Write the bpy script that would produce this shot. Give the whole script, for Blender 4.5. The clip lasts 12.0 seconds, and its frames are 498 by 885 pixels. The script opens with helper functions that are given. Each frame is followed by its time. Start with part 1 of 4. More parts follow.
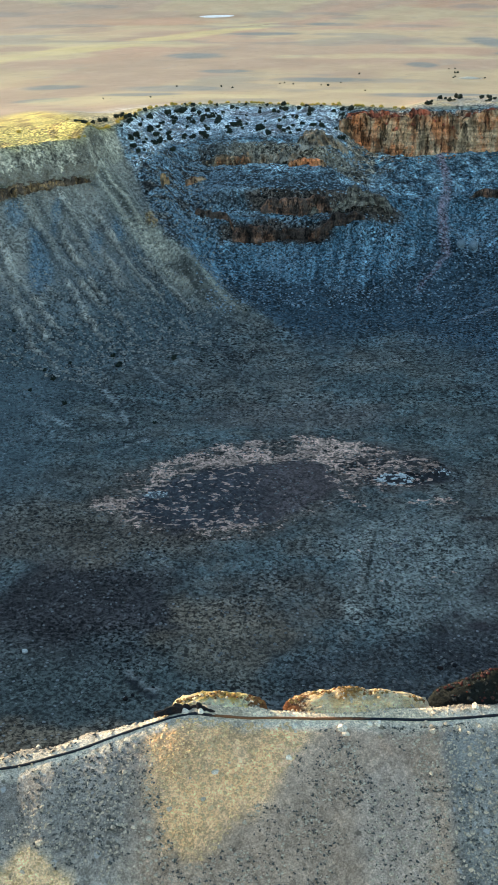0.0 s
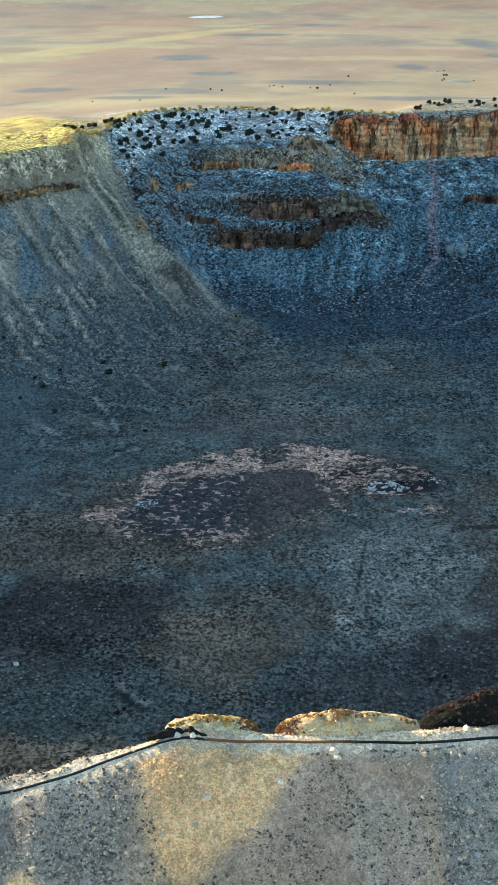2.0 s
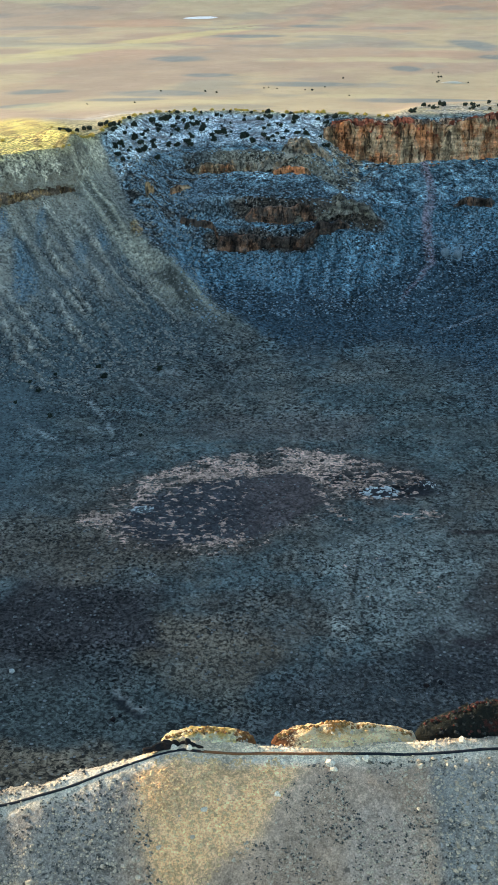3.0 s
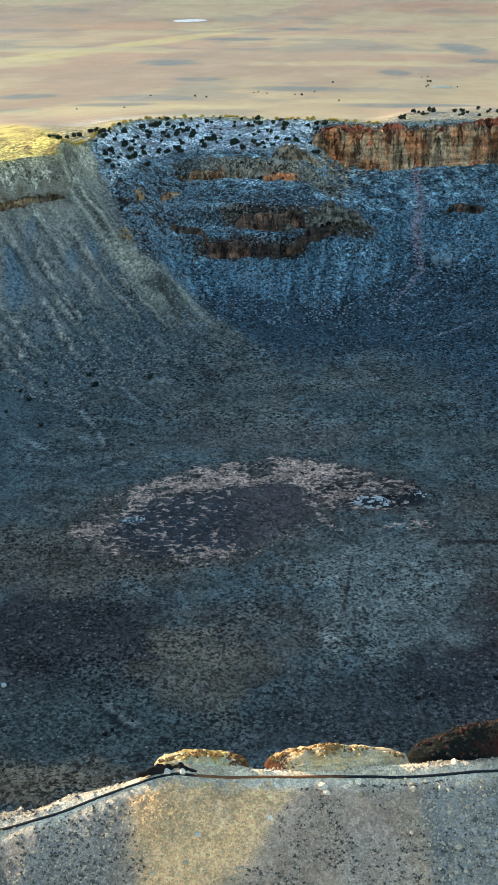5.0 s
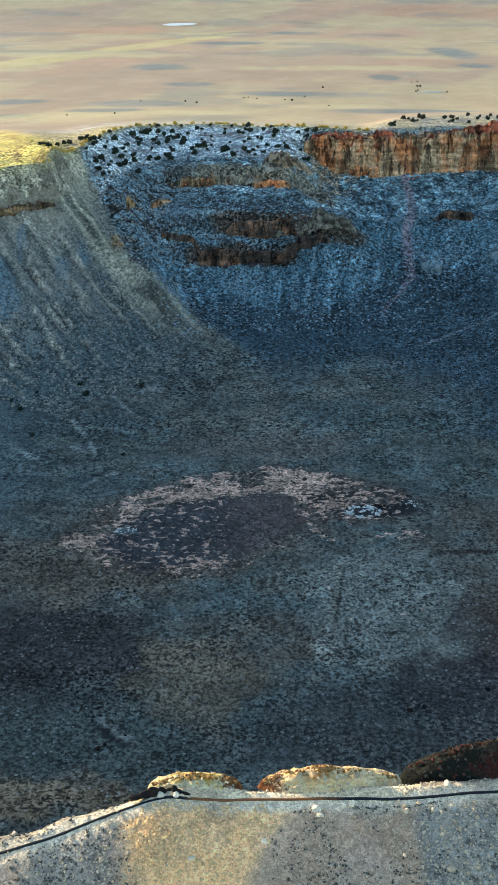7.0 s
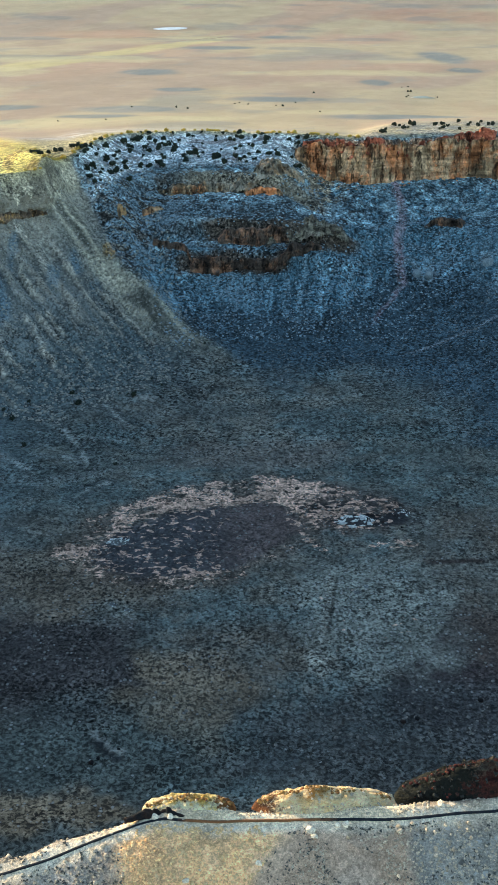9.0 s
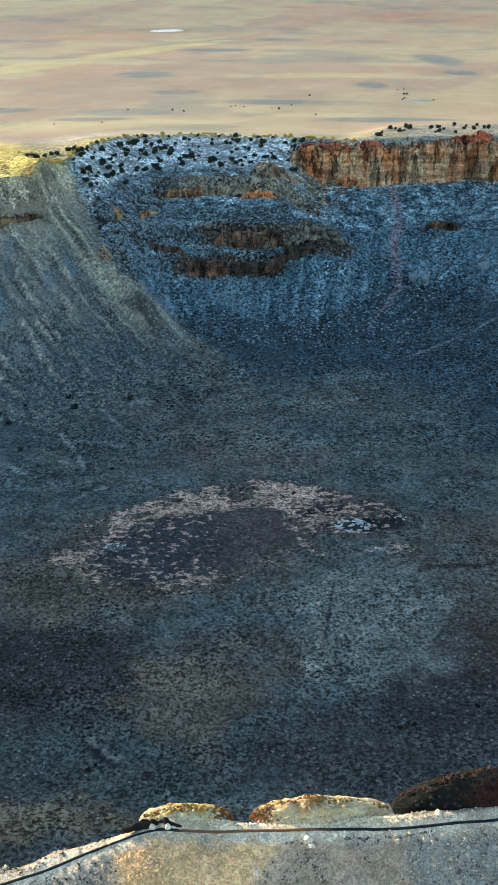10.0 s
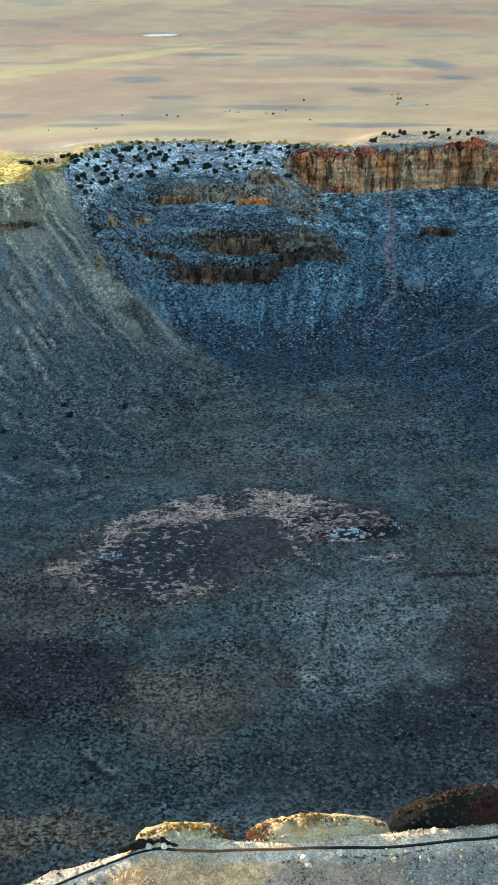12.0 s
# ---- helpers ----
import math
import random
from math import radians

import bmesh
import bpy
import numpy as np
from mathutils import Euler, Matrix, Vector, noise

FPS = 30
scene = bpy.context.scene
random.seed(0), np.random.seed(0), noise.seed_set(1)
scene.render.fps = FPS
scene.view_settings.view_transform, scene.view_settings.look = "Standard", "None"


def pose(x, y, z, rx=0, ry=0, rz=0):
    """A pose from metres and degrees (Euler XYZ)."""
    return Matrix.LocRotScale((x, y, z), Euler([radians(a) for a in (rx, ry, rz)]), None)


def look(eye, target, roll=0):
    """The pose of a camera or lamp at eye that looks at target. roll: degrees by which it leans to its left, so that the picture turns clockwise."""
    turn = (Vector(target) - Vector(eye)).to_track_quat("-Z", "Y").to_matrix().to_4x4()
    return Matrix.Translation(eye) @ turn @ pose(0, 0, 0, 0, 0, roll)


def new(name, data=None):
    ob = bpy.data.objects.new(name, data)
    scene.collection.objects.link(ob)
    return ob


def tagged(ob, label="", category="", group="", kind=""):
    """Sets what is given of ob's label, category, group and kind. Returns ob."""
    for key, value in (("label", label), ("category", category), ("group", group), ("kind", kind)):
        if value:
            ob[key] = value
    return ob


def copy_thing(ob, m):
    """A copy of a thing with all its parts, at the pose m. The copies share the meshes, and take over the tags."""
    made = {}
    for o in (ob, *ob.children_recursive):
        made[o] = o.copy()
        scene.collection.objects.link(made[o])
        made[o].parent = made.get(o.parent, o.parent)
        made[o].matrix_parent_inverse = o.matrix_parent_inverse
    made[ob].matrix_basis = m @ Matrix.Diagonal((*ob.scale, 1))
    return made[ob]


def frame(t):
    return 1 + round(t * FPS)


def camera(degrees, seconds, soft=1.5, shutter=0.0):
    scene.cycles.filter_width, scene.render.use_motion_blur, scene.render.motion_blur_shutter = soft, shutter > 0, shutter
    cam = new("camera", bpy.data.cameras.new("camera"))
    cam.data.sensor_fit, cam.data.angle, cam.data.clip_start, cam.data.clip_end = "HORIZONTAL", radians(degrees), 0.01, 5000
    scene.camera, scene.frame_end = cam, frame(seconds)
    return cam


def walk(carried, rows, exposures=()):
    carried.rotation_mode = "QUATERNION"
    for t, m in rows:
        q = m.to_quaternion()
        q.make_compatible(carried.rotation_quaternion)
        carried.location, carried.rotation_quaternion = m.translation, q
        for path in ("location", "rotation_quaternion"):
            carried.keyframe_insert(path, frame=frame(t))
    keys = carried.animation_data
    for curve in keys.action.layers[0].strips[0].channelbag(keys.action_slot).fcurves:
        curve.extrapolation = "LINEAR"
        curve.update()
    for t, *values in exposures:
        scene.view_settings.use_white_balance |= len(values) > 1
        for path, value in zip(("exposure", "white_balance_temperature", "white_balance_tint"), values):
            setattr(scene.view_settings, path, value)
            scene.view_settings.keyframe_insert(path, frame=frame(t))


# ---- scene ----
# The camera: a drone that climbs beside the rim and turns slowly to its right.
cam = camera(26.6, 12.0, 1.35)
PATH = (
    (0, 0.00, 0.00, 200.46, -0.284, -25.456, 0.047),
    (0.5, -0.11, 0.59, 202.27, -0.440, -25.482, 0.082),
    (1, -0.22, 1.18, 204.06, -0.594, -25.502, 0.116),
    (1.5, -0.35, 1.77, 205.84, -0.746, -25.517, 0.149),
    (2, -0.48, 2.36, 207.59, -0.897, -25.527, 0.181),
    (2.5, -0.61, 2.95, 209.32, -1.046, -25.533, 0.213),
    (3, -0.74, 3.53, 211.02, -1.194, -25.534, 0.243),
    (3.5, -0.88, 4.10, 212.69, -1.341, -25.530, 0.272),
    (4, -1.01, 4.67, 214.33, -1.486, -25.522, 0.299),
    (4.5, -1.14, 5.23, 215.94, -1.631, -25.511, 0.324),
    (5, -1.27, 5.78, 217.51, -1.774, -25.496, 0.348),
    (5.5, -1.39, 6.32, 219.04, -1.915, -25.477, 0.369),
    (6, -1.50, 6.85, 220.54, -2.054, -25.456, 0.389),
    (6.5, -1.61, 7.38, 221.99, -2.191, -25.432, 0.406),
    (7, -1.71, 7.90, 223.40, -2.324, -25.405, 0.421),
    (7.5, -1.79, 8.41, 224.78, -2.454, -25.376, 0.434),
    (8, -1.87, 8.91, 226.11, -2.579, -25.346, 0.444),
    (8.5, -1.94, 9.40, 227.39, -2.699, -25.313, 0.451),
    (9, -2.00, 9.89, 228.64, -2.813, -25.280, 0.455),
    (9.5, -2.04, 10.38, 229.84, -2.920, -25.245, 0.457),
    (10, -2.07, 10.86, 231.01, -3.019, -25.210, 0.455),
    (10.5, -2.09, 11.34, 232.13, -3.108, -25.175, 0.450),
    (11, -2.10, 11.82, 233.21, -3.187, -25.139, 0.442),
    (11.5, -2.10, 12.29, 234.26, -3.254, -25.104, 0.430),
    (12, -2.08, 12.78, 235.27, -3.308, -25.069, 0.415),
)
walk(cam, [(t, Matrix.Translation((x, y, z)) @ pose(0, 0, 0, 0, 0, yaw) @ pose(0, 0, 0, 90 + pitch) @ pose(0, 0, 0, 0, 0, roll))
           for t, x, y, z, yaw, pitch, roll in PATH], [(0.0, 2.10, 6750, 2), (12.0, 2.10, 6750, 2)])

# ---- light: a low evening sun from beyond the far left rim, and the open sky ----
SUN_AZIMUTH, SUN_ELEVATION = -52.0, 9.5  # degrees from +y (ahead), negative to the left; above the horizon
world = bpy.data.worlds.new("sky")
scene.world = world
world.use_nodes = True
sky = world.node_tree.nodes.new("ShaderNodeTexSky")
sky.sky_type, sky.sun_disc = "NISHITA", False
sky.sun_elevation, sky.sun_rotation = radians(SUN_ELEVATION), radians(SUN_AZIMUTH)
sky.altitude, sky.dust_density = 1700, 1.5
world.node_tree.links.new(sky.outputs[0], world.node_tree.nodes["Background"].inputs[0])
world.node_tree.nodes["Background"].inputs[1].default_value = 0.118
sun = new("sun", bpy.data.lights.new("sun", "SUN"))
sun.data.energy, sun.data.angle, sun.data.color = 2.45, radians(0.5), (1.0, 0.80, 0.56)
toward_sun = Vector((math.sin(radians(SUN_AZIMUTH)) * math.cos(radians(SUN_ELEVATION)),
                     math.cos(radians(SUN_AZIMUTH)) * math.cos(radians(SUN_ELEVATION)), math.sin(radians(SUN_ELEVATION))))
sun.matrix_world = look(toward_sun * 100, (0, 0, 0))

# ---- materials ----
class Nodes:
    """A few short words for building node materials."""

    def __init__(self, name):
        self.mat = bpy.data.materials.new(name)
        self.mat.use_nodes = True
        self.tree = self.mat.node_tree
        self.bsdf = self.tree.nodes["Principled BSDF"]
        self.bsdf.inputs["Specular IOR Level"].default_value = 0.15

    def node(self, kind, **inputs):
        n = self.tree.nodes.new(kind)
        for key, value in inputs.items():
            self.put(n.inputs[key.replace("_", " ")], value)
        return n

    def put(self, socket, value):
        if isinstance(value, bpy.types.NodeSocket):
            self.tree.links.new(value, socket)
        else:
            socket.default_value = value

    def place(self):
        return self.node("ShaderNodeNewGeometry").outputs["Position"]

    def noise(self, scale, detail=4.0, rough=0.6, at=None, bent=0.0):
        return self.node("ShaderNodeTexNoise", Vector=at or self.place(), Scale=scale, Detail=detail, Roughness=rough, Distortion=bent).outputs["Fac"]

    def range(self, v, a, b, lo=0.0, hi=1.0):
        n = self.node("ShaderNodeMapRange", Value=v)
        for k, x in zip(("From Min", "From Max", "To Min", "To Max"), (a, b, lo, hi)):
            self.put(n.inputs[k], x)
        return n.outputs[0]

    def math(self, op, a, b):
        n = self.tree.nodes.new("ShaderNodeMath")
        n.operation = op
        self.put(n.inputs[0], a), self.put(n.inputs[1], b)
        return n.outputs[0]

    def mix(self, fac, a, b, blend="MIX"):
        n = self.tree.nodes.new("ShaderNodeMix")
        n.data_type, n.blend_type = "RGBA", blend
        for k, v in ((0, fac), (6, a), (7, b)):
            self.put(n.inputs[k], (*v, 1.0) if isinstance(v, tuple) and len(v) == 3 else v)
        return n.outputs[2]

    def grey(self, v):
        return self.node("ShaderNodeCombineColor", Red=v, Green=v, Blue=v).outputs[0]

    def bump(self, height, strength, distance):
        n = self.node("ShaderNodeBump", Height=height, Strength=strength, Distance=distance)
        self.put(self.bsdf.inputs["Normal"], n.outputs[0])

    def done(self, colour, rough=0.9):
        self.put(self.bsdf.inputs["Base Color"], (*colour, 1.0) if isinstance(colour, tuple) else colour)
        self.put(self.bsdf.inputs["Roughness"], rough)
        return self.mat


def ground_material():
    """Soil from the sheet's own colours, with crumbs, pale stones and dark scrub spots as its grain says."""
    n = Nodes("desert_ground")
    soil, kinds = (n.node("ShaderNodeAttribute") for _ in "ab")
    soil.attribute_name, kinds.attribute_name = "soil", "grain"
    split = n.node("ShaderNodeSeparateColor", Color=kinds.outputs["Color"])
    stony, scrubby, coarse = split.outputs
    long = n.node("ShaderNodeMapping", Vector=n.place(), Rotation=(0, 0, 0.1), Scale=(0.9, 0.82, 0.9)).outputs[0]
    depth = n.node("ShaderNodeSeparateXYZ", Vector=n.place()).outputs[1]
    small, wide = n.noise(0.50, 3, 0.60, long, 0.6), n.noise(0.38, 3, 0.58, long, 0.7)
    fine = n.math("ADD", small, n.math("MULTIPLY", n.math("SUBTRACT", wide, small), n.range(depth, 480, 900)))
    micro, crumbs, broad = n.noise(1.9, 3, 0.6), n.noise(0.15, 3, 0.55, long, 0.8), n.noise(0.035, 4, 0.6)
    flat = n.node("ShaderNodeMapping", Vector=n.place(), Rotation=(0.2, 0.1, 0.15), Scale=(0.15, 0.20, 0.2)).outputs[0]
    flakes = n.noise(1.0, 4, 0.66, flat)
    close = n.range(kinds.outputs["Alpha"], 1.0, 0.28)
    clods = n.noise(1.5, 2, 0.5)

    large = n.math("MULTIPLY", n.math("MULTIPLY", coarse, kinds.outputs["Alpha"]), n.range(n.noise(0.02, 4, 0.65), 0.38, 0.62, 0.6, 1.2))

    def varied(c, v, lo, hi, amount, share):
        return n.mix(1.0, c, n.grey(n.math("ADD", n.math("MULTIPLY", n.range(v, lo, hi, -amount, amount), share), 1.0)), "MULTIPLY")

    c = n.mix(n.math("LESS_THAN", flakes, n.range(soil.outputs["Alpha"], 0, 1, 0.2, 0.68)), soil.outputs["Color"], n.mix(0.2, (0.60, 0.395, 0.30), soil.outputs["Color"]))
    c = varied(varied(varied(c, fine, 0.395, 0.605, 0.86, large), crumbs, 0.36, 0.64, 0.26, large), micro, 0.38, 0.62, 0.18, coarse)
    c = varied(c, n.noise(3.4, 3, 0.6), 0.38, 0.62, 0.24, n.math("MULTIPLY", close, coarse))
    c = varied(c, clods, 0.36, 0.64, 0.24, n.math("MULTIPLY", close, coarse))
    c = varied(varied(c, broad, 0.3, 0.7, 0.34, coarse), n.noise(0.007, 4, 0.65), 0.35, 0.65, 0.08, 1.0)
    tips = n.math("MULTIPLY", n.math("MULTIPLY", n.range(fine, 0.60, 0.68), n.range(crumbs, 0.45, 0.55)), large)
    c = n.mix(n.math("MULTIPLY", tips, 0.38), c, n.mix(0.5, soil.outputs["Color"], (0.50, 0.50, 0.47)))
    afar = n.math("MULTIPLY", n.range(depth, 930, 1100), large)
    c = varied(c, n.noise(0.24, 2, 0.5, None, 0.8), 0.40, 0.60, 0.50, afar)
    # the plain: streaks of yellow grass, grey sage and pink soil along the old drainage
    at = n.node("ShaderNodeSeparateXYZ", Vector=n.place()).outputs
    along = n.math("ADD", n.math("MULTIPLY", at[0], 0.5), n.math("MULTIPLY", at[1], 0.86))
    aside = n.math("SUBTRACT", n.math("MULTIPLY", at[1], 0.5), n.math("MULTIPLY", at[0], 0.86))
    plain = n.range(at[1], 1420, 1600)
    for stretch, shift, lo, hi, share, colour in ((260, 0, 0.54, 0.66, 0.3, (0.50, 0.37, 0.237)), (230, 40, 0.52, 0.66, 0.4, (0.459, 0.296, 0.2)), (140, 80, 0.60, 0.66, 0.3, (0.296, 0.285, 0.252)), (60, 120, 0.55, 0.66, 0.22, (0.533, 0.437, 0.296)), (40, 160, 0.58, 0.66, 0.25, (0.326, 0.259, 0.192))):
        where = n.node("ShaderNodeCombineXYZ", X=n.math("MULTIPLY", along, 0.55 / stretch), Y=n.math("MULTIPLY", aside, 1.1 / stretch), Z=float(shift)).outputs[0]
        c = n.mix(n.math("MULTIPLY", n.math("MULTIPLY", n.range(n.noise(1.0, 7, 0.62, where), lo, hi), plain), share), c, colour)
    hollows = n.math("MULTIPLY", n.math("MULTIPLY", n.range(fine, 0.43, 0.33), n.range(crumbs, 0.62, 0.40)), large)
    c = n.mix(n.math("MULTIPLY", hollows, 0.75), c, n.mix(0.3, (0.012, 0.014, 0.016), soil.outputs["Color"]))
    cells = n.node("ShaderNodeTexVoronoi", Vector=n.place(), Scale=0.36)
    pick = n.node("ShaderNodeSeparateColor", Color=cells.outputs["Color"])
    spot = n.range(n.math("ADD", cells.outputs["Distance"], n.range(fine, 0.3, 0.7, -0.2, 0.2)), 0.34, 0.22)
    stone = n.math("MULTIPLY", spot, n.math("LESS_THAN", pick.outputs[0], n.math("MULTIPLY", stony, 0.6)))
    shrub = n.math("MULTIPLY", spot, n.math("GREATER_THAN", pick.outputs[0], n.math("SUBTRACT", 1.0, n.math("MULTIPLY", scrubby, 0.45))))
    c = n.mix(n.math("MULTIPLY", stone, 0.75), c, n.mix(0.36, soil.outputs["Color"], (0.72, 0.74, 0.74)))
    c = n.mix(n.math("MULTIPLY", shrub, 0.8), c, n.mix(0.25, (0.014, 0.017, 0.015), soil.outputs["Color"]))
    n.bump(n.math("ADD", n.math("ADD", n.math("MULTIPLY", n.math("ADD", fine, n.math("MULTIPLY", crumbs, 2.0)), large), n.math("MULTIPLY", micro, 0.2)), n.math("MULTIPLY", stone, 0.1)), 1.0, 2.0)
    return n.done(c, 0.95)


def rock_material(name, colour, second, share=0.5, size=0.35, relief=0.5, strata=0.0, upright=False):
    """Weathered rock in two colours: blotches, grain, cracks and, where asked, level beds. Each piece differs a little."""
    n = Nodes(name)
    at = n.node("ShaderNodeMapping", Vector=n.place(), Scale=(1.0, 1.0, 0.55 if upright else 1.0)).outputs[0]
    blotch, grain = n.noise(size, 4, 0.65, at), n.noise(size * 7, 4, 0.7, at)
    apart = n.node("ShaderNodeObjectInfo").outputs["Random"]
    c = n.mix(n.range(n.math("ADD", blotch, n.range(apart, 0, 1, -0.06, 0.06)), share - 0.08, share + 0.08), colour, second)
    c = n.mix(1.0, c, n.grey(n.range(grain, 0.25, 0.75, 0.35, 1.6)), "MULTIPLY")
    c = n.mix(1.0, c, n.grey(n.range(apart, 0, 1, 0.75, 1.2)), "MULTIPLY")
    if upright:
        joints = n.noise(0.06, 3, 0.6, n.node("ShaderNodeMapping", Vector=n.place(), Scale=(1.0, 1.0, 0.12)).outputs[0])
        c = n.mix(1.0, c, n.grey(n.range(joints, 0.40, 0.50, 0.40, 1.15)), "MULTIPLY")
        cracks = n.noise(0.16, 4, 0.7, n.node("ShaderNodeMapping", Vector=n.place(), Scale=(1.0, 1.0, 0.25)).outputs[0])
        c = n.mix(1.0, c, n.grey(n.range(cracks, 0.38, 0.50, 0.22, 1.15)), "MULTIPLY")
    if strata:
        beds = n.node("ShaderNodeTexNoise", Vector=n.node("ShaderNodeMapping", Vector=n.place(), Scale=(0.02, 0.02, strata)).outputs[0], Scale=1.0, Detail=3.0).outputs["Fac"]
        c = n.mix(1.0, c, n.grey(n.range(beds, 0.38, 0.62, 0.62, 1.22)), "MULTIPLY")
    n.bump(n.math("ADD", grain, n.math("MULTIPLY", blotch, 2.0)), 0.8, relief)
    return n.done(c, 0.92)


def leaf_material(name, colour, second):
    n = Nodes(name)
    apart = n.node("ShaderNodeObjectInfo").outputs["Random"]
    island = n.node("ShaderNodeNewGeometry").outputs["Random Per Island"]
    c = n.mix(n.math("MULTIPLY", n.math("ADD", apart, island), 0.5), colour, second)
    c = n.mix(1.0, c, n.grey(n.range(n.noise(1.5, 3, 0.6), 0.3, 0.7, 0.6, 1.4)), "MULTIPLY")
    return n.done(c, 0.85)


def trail_material():
    """Dark trodden trail, coloured rust-brown where the slope's painted sun patch crosses it."""
    n = Nodes("trail_surface")
    x = n.node("ShaderNodeSeparateXYZ", Vector=n.place()).outputs[0]
    edge = n.math("ADD", x, n.range(n.noise(0.4, 3, 0.6), 0.3, 0.7, -4, 4))
    sunny = n.math("MULTIPLY", n.range(edge, -13, -6), n.range(edge, 36, 28))
    c = n.mix(sunny, (0.016, 0.019, 0.024), (0.20, 0.09, 0.04))
    c = n.mix(1.0, c, n.grey(n.range(n.noise(3.0, 4, 0.7), 0.3, 0.7, 0.65, 1.35)), "MULTIPLY")
    n.bump(n.noise(4.0, 3, 0.6), 0.5, 0.05)
    return n.done(c, 0.9)


def mound_material(name, low, second, high, end, reach=0.16, far_end=False, slant=0.14, cap=0.85):
    """Rubble whose upper bed, and one end, are of other colours."""
    n = Nodes(name)
    along = n.node("ShaderNodeSeparateXYZ", Vector=n.node("ShaderNodeTexCoord").outputs["Generated"])
    blotch, grain, fine = n.noise(0.22, 4, 0.6), n.noise(1.1, 4, 0.7), n.noise(3.5, 3, 0.6)
    wobble = n.range(n.math("ADD", blotch, grain), 0.6, 1.4, -0.2, 0.2)
    c = n.mix(n.range(blotch, 0.45, 0.6), low, second)
    level = n.math("SUBTRACT", along.outputs[2], n.math("MULTIPLY", along.outputs[0], slant))
    c = n.mix(n.range(n.math("ADD", level, wobble), cap - 0.05, cap + 0.05), c, high)
    across = n.math("SUBTRACT", 1.0, along.outputs[0]) if far_end else along.outputs[0]
    c = n.mix(n.range(n.math("ADD", across, wobble), reach + 0.06, reach - 0.06), c, end)
    c = n.mix(1.0, c, n.grey(n.range(grain, 0.3, 0.7, 0.65, 1.4)), "MULTIPLY")
    c = n.mix(1.0, c, n.grey(n.range(fine, 0.3, 0.7, 0.8, 1.25)), "MULTIPLY")
    n.bump(n.math("ADD", n.math("MULTIPLY", grain, 2.0), fine), 1.0, 0.7)
    return n.done(c, 0.95)


M_GROUND = ground_material()
M_TRAIL = trail_material()
M_PALE = rock_material("pale_limestone", (0.72, 0.585, 0.43), (0.43, 0.345, 0.25), 0.5, 0.5, 0.25)
M_CREAM = rock_material("cream_limestone", (0.93, 0.82, 0.66), (0.74, 0.63, 0.49), 0.5, 0.5, 0.2)
M_LEDGE = rock_material("tan_ledge_rock", (0.178, 0.126, 0.0888), (0.385, 0.229, 0.104), 0.52, 0.12, 0.5, 0.2, True)
M_OCHRE = rock_material("ochre_rock", (0.326, 0.192, 0.0666), (0.207, 0.0814, 0.0296), 0.52, 0.4, 0.3)
M_MOUND = mound_material("pale_ochre_rubble", (0.96, 0.73, 0.45), (0.95, 0.66, 0.33), (0.46, 0.21, 0.06), (0.20, 0.085, 0.04))
M_GOLDMOUND = mound_material("sunlit_golden_rubble", (0.93, 0.79, 0.50), (0.93, 0.66, 0.24), (0.52, 0.29, 0.07), (0.24, 0.10, 0.035), 0.2, True, 0.0, 0.95)
M_REDBROWN = mound_material("red_brown_rubble", (0.0592, 0.0222, 0.0178), (0.0666, 0.02, 0.0163), (0.0814, 0.0629, 0.0459), (0.0163, 0.0178, 0.0148), 0.42)
M_REDROCK = rock_material("red_brown_rock", (0.074, 0.037, 0.0296), (0.0962, 0.0222, 0.0163), 0.5, 0.5, 0.4)
M_SPOIL = rock_material("grey_spoil", (0.178, 0.2, 0.207), (0.0888, 0.0962, 0.0999), 0.5, 0.6, 0.3)
M_RED = rock_material("red_sandstone", (0.58, 0.385, 0.23), (0.54, 0.21, 0.09), 0.47, 0.045, 0.6, 0.25, True)
M_REDCAP = rock_material("dark_red_siltstone", (0.40, 0.115, 0.065), (0.44, 0.25, 0.15), 0.56, 0.05, 0.6, 0.3, True)
M_BROWN = rock_material("brown_dolomite", (0.0888, 0.0629, 0.0481), (0.252, 0.126, 0.074), 0.58, 0.10, 0.6, 0.2, True)
M_GREYROCK = rock_material("grey_fluted_rock", (0.311, 0.266, 0.207), (0.355, 0.222, 0.126), 0.54, 0.08, 0.6, 0.15, True)
M_BUFFSLOPE = rock_material("buff_broken_slope", (0.326, 0.285, 0.215), (0.222, 0.185, 0.133), 0.5, 0.10, 0.5)
M_SHAFT = rock_material("dark_spoil", (0.037, 0.0407, 0.0444), (0.074, 0.0629, 0.0629), 0.5, 0.6, 0.3)
M_OLIVE = rock_material("olive_broken_rock", (0.222, 0.196, 0.148), (0.0962, 0.0777, 0.0592), 0.5, 0.15, 0.6, 0.3, True)
M_DARK = rock_material("dark_rock", (0.0104, 0.0111, 0.0133), (0.0259, 0.0163, 0.0133), 0.55, 0.3, 0.3)
M_WHITE = rock_material("white_spoil", (0.72, 0.74, 0.70), (0.36, 0.39, 0.39), 0.52, 0.5, 0.3)
M_TALUS = rock_material("blue_grey_talus_stone", (0.33, 0.42, 0.455), (0.17, 0.225, 0.26), 0.5, 0.5, 0.3)
M_TALUSBLOCK = rock_material("pale_talus_block", (0.30, 0.36, 0.38), (0.19, 0.25, 0.275), 0.5, 0.3, 0.3)
M_WALLSTONE = rock_material("tan_wall_stone", (0.45, 0.42, 0.355), (0.26, 0.25, 0.22), 0.5, 0.5, 0.3)
